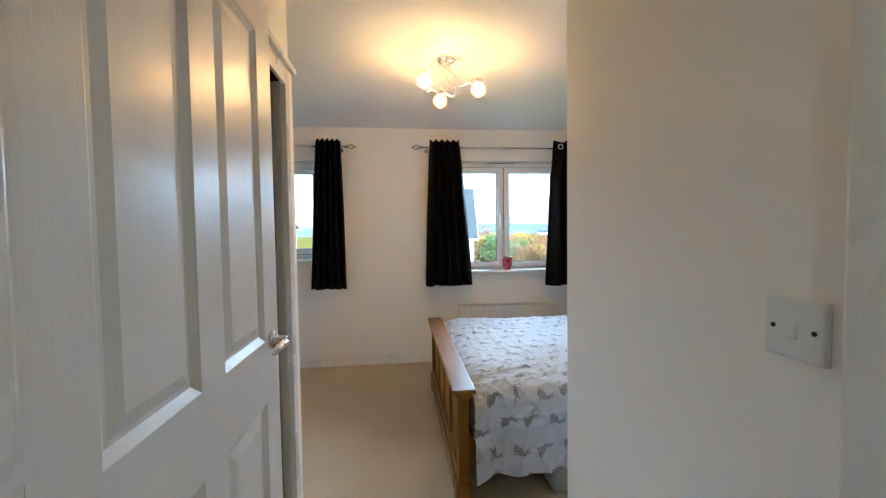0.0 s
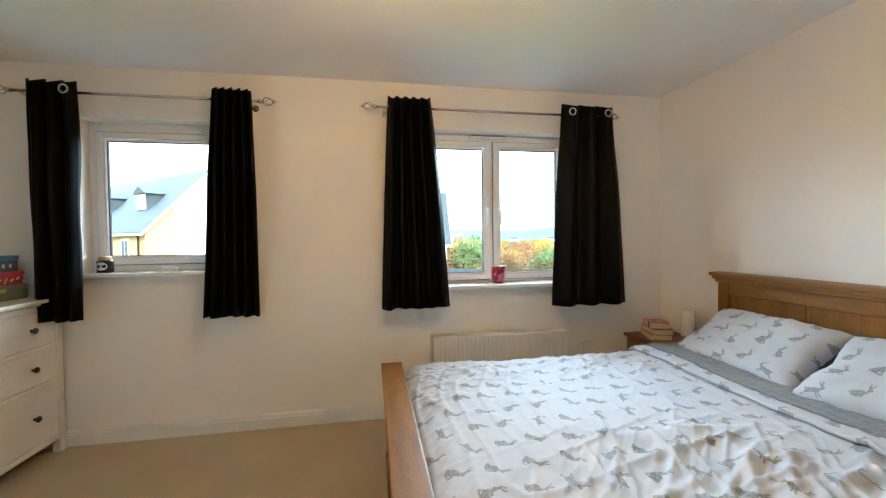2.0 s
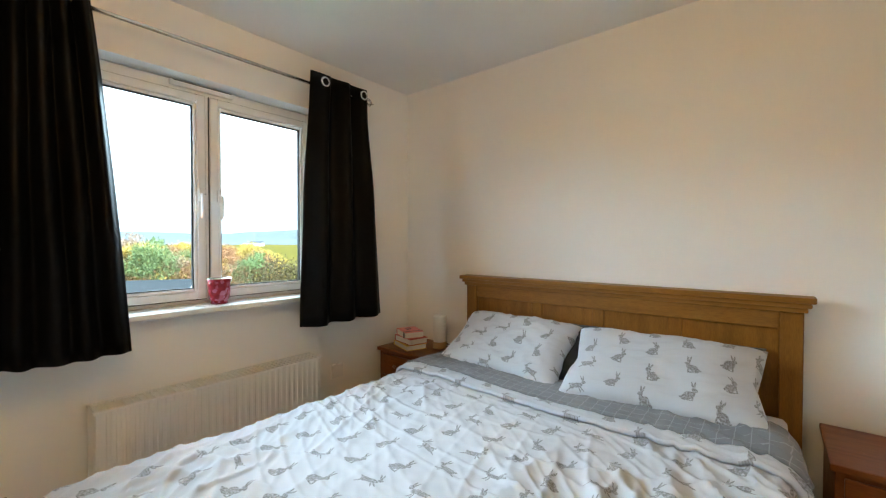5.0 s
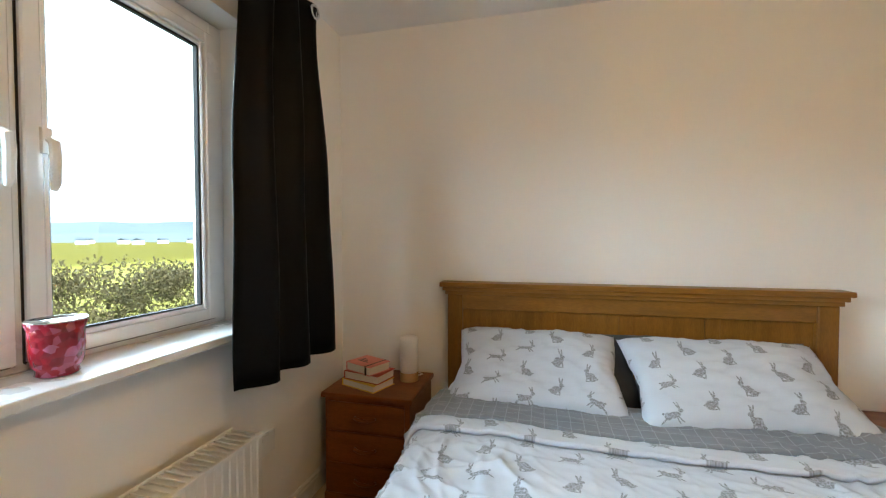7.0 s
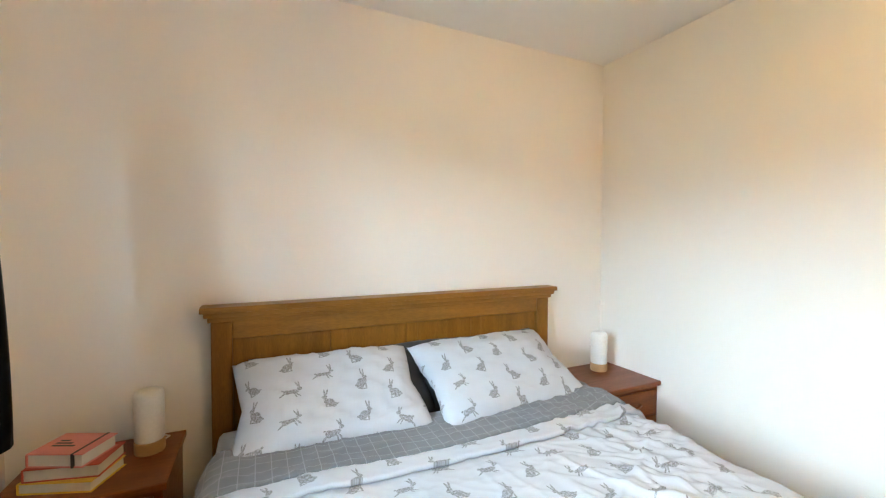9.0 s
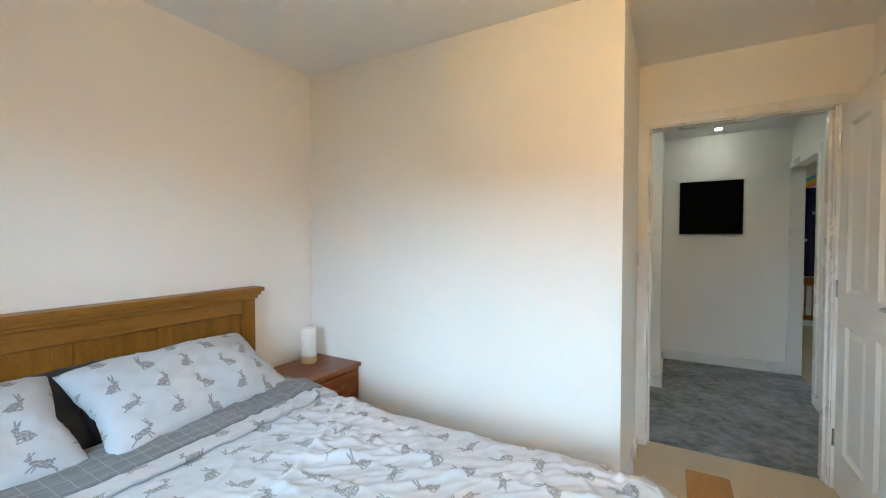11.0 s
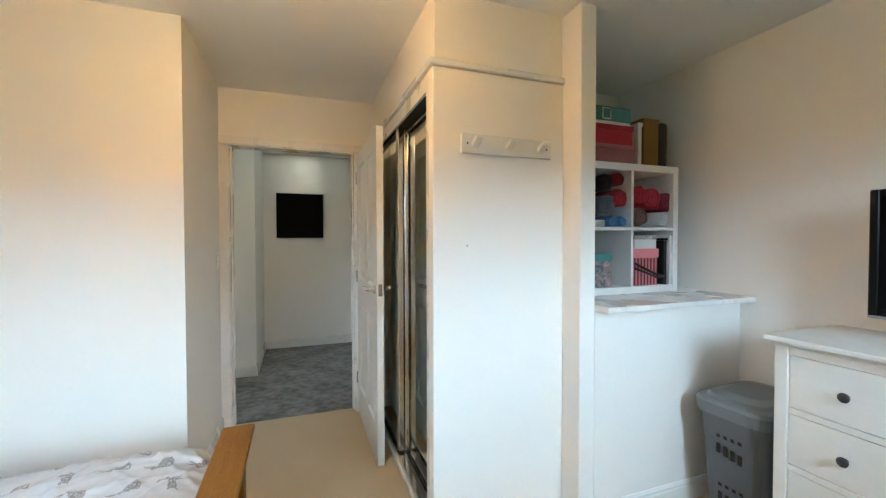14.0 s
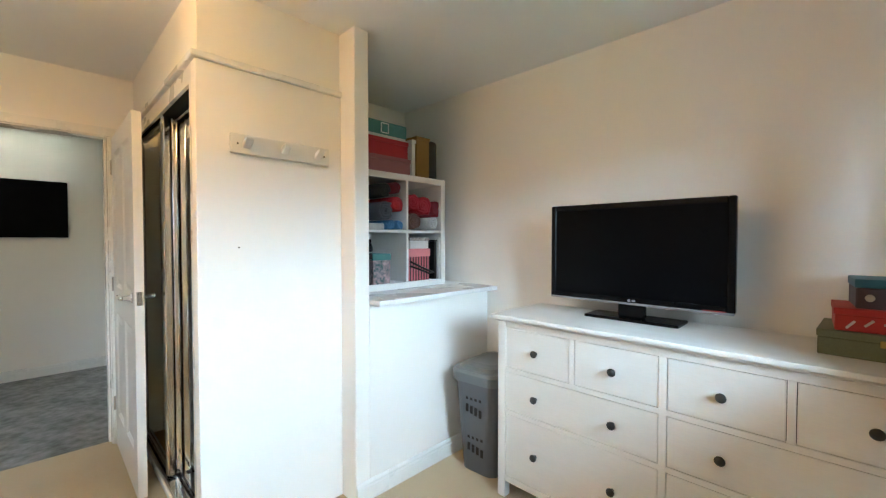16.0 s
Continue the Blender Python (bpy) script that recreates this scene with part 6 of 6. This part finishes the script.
def leafage(bm, centre, r, n, size, rs, flat=0.8):
    for _ in range(n):
        d = Vector((rs.gauss(0, 1), rs.gauss(0, 1), rs.gauss(0, 1))).normalized() * r * rs.random() ** 0.45
        c = Vector(centre) + Vector((d.x, d.y, d.z * flat))
        q = Euler((rs.random() * 6, rs.random() * 6, rs.random() * 6)).to_matrix()
        s = size * (0.6 + 0.8 * rs.random())
        bm.faces.new([bm.verts.new(c + q @ Vector(v)) for v in ((-s, 0, 0), (0, -s * 0.5, 0), (s, 0, 0.2 * s), (0, s * 0.5, 0))])


BARK = mat("bark", (0.09, 0.07, 0.05), 0.95, bump=0.5, dist=0.02)


def tree(loc, height, leaf, seed, label, density=1.0):
    t = thing("tree", loc, 0, label, "tree", "trees beyond the lawn")
    rs = random.Random(seed)
    bm = tube([(0, 0, 0), (0.05, 0.02, height * 0.25), (0.0, 0.1, height * 0.5), (0.1, 0, height * 0.85)], [0.03 * height, 0.024 * height, 0.017 * height, 0.004 * height], 7)
    ends = []
    for k_ in range(9):
        z = height * (0.22 + 0.06 * k_)
        a = k_ * 2.4 + rs.random()
        ln = height * (0.36 - 0.022 * k_)
        e = (ln * math.cos(a), ln * math.sin(a), z + ln * 0.55)
        tube([(0.03, 0.03, z), (e[0] * 0.5, e[1] * 0.5, z + ln * 0.35), e], [0.011 * height, 0.007 * height, 0.002 * height], 5, bm)
        ends.append(e)
    part("trunk", bm, BARK, t)
    bm = bmesh.new()
    for e in ends + [(0.1, 0, height * 0.85)]:
        leafage(bm, e, height * 0.2, int(190 * density), 0.018 * height, rs)
        for _ in range(3):
            leafage(bm, (e[0] * 0.8 + rs.gauss(0, 0.1) * height, e[1] * 0.8 + rs.gauss(0, 0.1) * height, e[2] + rs.gauss(0, 0.05) * height), height * 0.1, int(80 * density), 0.017 * height, rs)
    part("crown", bm, leaf, t)
    return t


lf = lambda n, c, d: mat(n, c, 0.85, d, 0.9, 0.9, 9, 0.0, spec=0.1)
# leaf hues are paled and greyed so the colour carries the distant haze
RUST, GOLD, GREENL, BROWNL = lf("rust_leaves", (0.27, 0.15, 0.08), (0.20, 0.115, 0.06)), lf("golden_leaves", (0.38, 0.29, 0.07), (0.28, 0.21, 0.06)), lf("green_leaves", (0.12, 0.17, 0.07), (0.15, 0.20, 0.09)), lf("brown_twigs", (0.27, 0.20, 0.15), (0.21, 0.155, 0.115))
KINDS = [(RUST, "rust-red autumn tree beyond the fence", 1.0), (GOLD, "golden yellow autumn tree beyond the fence", 1.0), (GREENL, "green bushy tree beyond the fence", 1.0), (BROWNL, "brown half-bare tree beyond the fence", 0.7)]
rs = random.Random(12)
protos = []
spots = []
for i in range(64):
    bearing = radians(6.5 + 20.5 * (i + rs.random()) / 64)
    dist = 33 + 26 * rs.random() ** 1.3
    kind = (1 if bearing < radians(14) and rs.random() < 0.8 else rs.choice((0, 0, 3, 0, 1, 3, 0, 2)))
    spots.append((bearing, dist, kind))
for bearing, dist, kind in spots:
    x, y = 0.6 + dist * math.sin(bearing), 1 + dist * math.cos(bearing)
    same = [p for p in protos if p[0] == kind]
    m_ = pose(x, y, GZ, 0, 0, rs.random() * 360) @ Matrix.Scale(0.56 + 0.38 * rs.random(), 4)
    if len(same) < 2:
        protos.append((kind, tree((x, y, GZ), 4.6 + 1.2 * rs.random(), KINDS[kind][0], rs.randrange(999), KINDS[kind][1], KINDS[kind][2])))
    else:
        copy_thing(rs.choice(same)[1], m_)
hd = bmesh.new()
for i in range(420):
    x = 9.5 + 22 * rs.random()
    y = 19.5 - 0.36 * (x - 9) + 2.5 * rs.random()
    top = 3.3 + 0.8 * noise.noise((x * 0.5, 0, 0)) + 0.5 * noise.noise((x * 1.7, 3, 0))
    leafage(hd, (x, y, GZ + 0.3 + top * rs.random() ** 0.7), 0.65, 140, 0.07, rs, 1.0)
tagged(part("hedge", hd, lf("hedge_leaves", (0.11, 0.086, 0.042), (0.065, 0.055, 0.03))), "straggling half-bare hedge beside the meadow", "hedge", kind="stuff")

for count, leaf, hue in ((170, lf("shrub_leaves", (0.13, 0.075, 0.035), (0.07, 0.075, 0.03)), "brown"), (130, RUST, "rust-red"), (70, GOLD, "golden"), (45, GREENL, "green")):
    sb = bmesh.new()
    for i in range(count):
        a, d_ = radians(6 + 21 * rs.random()), 31 + 15 * rs.random()
        leafage(sb, (0.6 + d_ * math.sin(a), 1 + d_ * math.cos(a), GZ + 0.4 + 2.2 * rs.random()), 0.9, 120, 0.085, rs, 0.9)
    tagged(part("shrubs", sb, leaf), "tangled " + hue + " shrubs under the autumn trees", "shrubs", kind="stuff")

# aerial haze is mixed into this blue-grey base colour
HILL = mat("haze_tinted_hills", (0.082, 0.102, 0.117), 1.0, (0.062, 0.080, 0.094), 0.004, 0.8, 0.03, 0.0)
for dist, hgt, sd in ((1500, 120, 1.0), (800, 18, 5.0)):
    bm = bmesh.new()
    lo, hi = [], []
    for i in range(161):
        a = radians(-70 + 180 * i / 160)
        rise = 0.32 + 0.68 * max(0.0, min(1.0, (math.degrees(a) - 22) / 14))
        z = hgt * rise * (0.75 + 0.5 * noise.noise((a * 2.2, sd, 0)) + 0.12 * noise.noise((a * 11, sd, 4)))
        lo.append(bm.verts.new((dist * math.sin(a), dist * math.cos(a), GZ)))
        hi.append(bm.verts.new((dist * 1.25 * math.sin(a), dist * 1.25 * math.cos(a), z)))
    for i in range(160):
        bm.faces.new((lo[i], lo[i + 1], hi[i + 1], hi[i]))
    tagged(part("backdrop_hills", bm, HILL, smooth=True), "skyline hills with haze put into their pale blue colour", "hills", kind="structure")
for i in range(14):
    a, dd = radians(12 + 45 * rs.random()), 430 + 250 * rs.random()
    fh = thing("far_house", (dd * math.sin(a), dd * math.cos(a), GZ), rs.random() * 180, "distant white house across the meadow", "house", "distant houses")
    part("wall", box(-4, 4, -3.5, 3.5, 0, 3.6), RENDER, fh)
    bm = bmesh.new()
    f0 = [bm.verts.new((-4.3, y, z)) for y, z in ((-3.9, 3.6), (3.9, 3.6), (0, 6.0))]
    f1 = [bm.verts.new((4.3, v.co.y, v.co.z)) for v in f0]
    for q in range(3):
        bm.faces.new((f0[q], f0[(q + 1) % 3], f1[(q + 1) % 3], f1[q]))
    bm.faces.new(f0)
    bm.faces.new(f1[::-1])
    part("roof", bm, SLATE, fh)
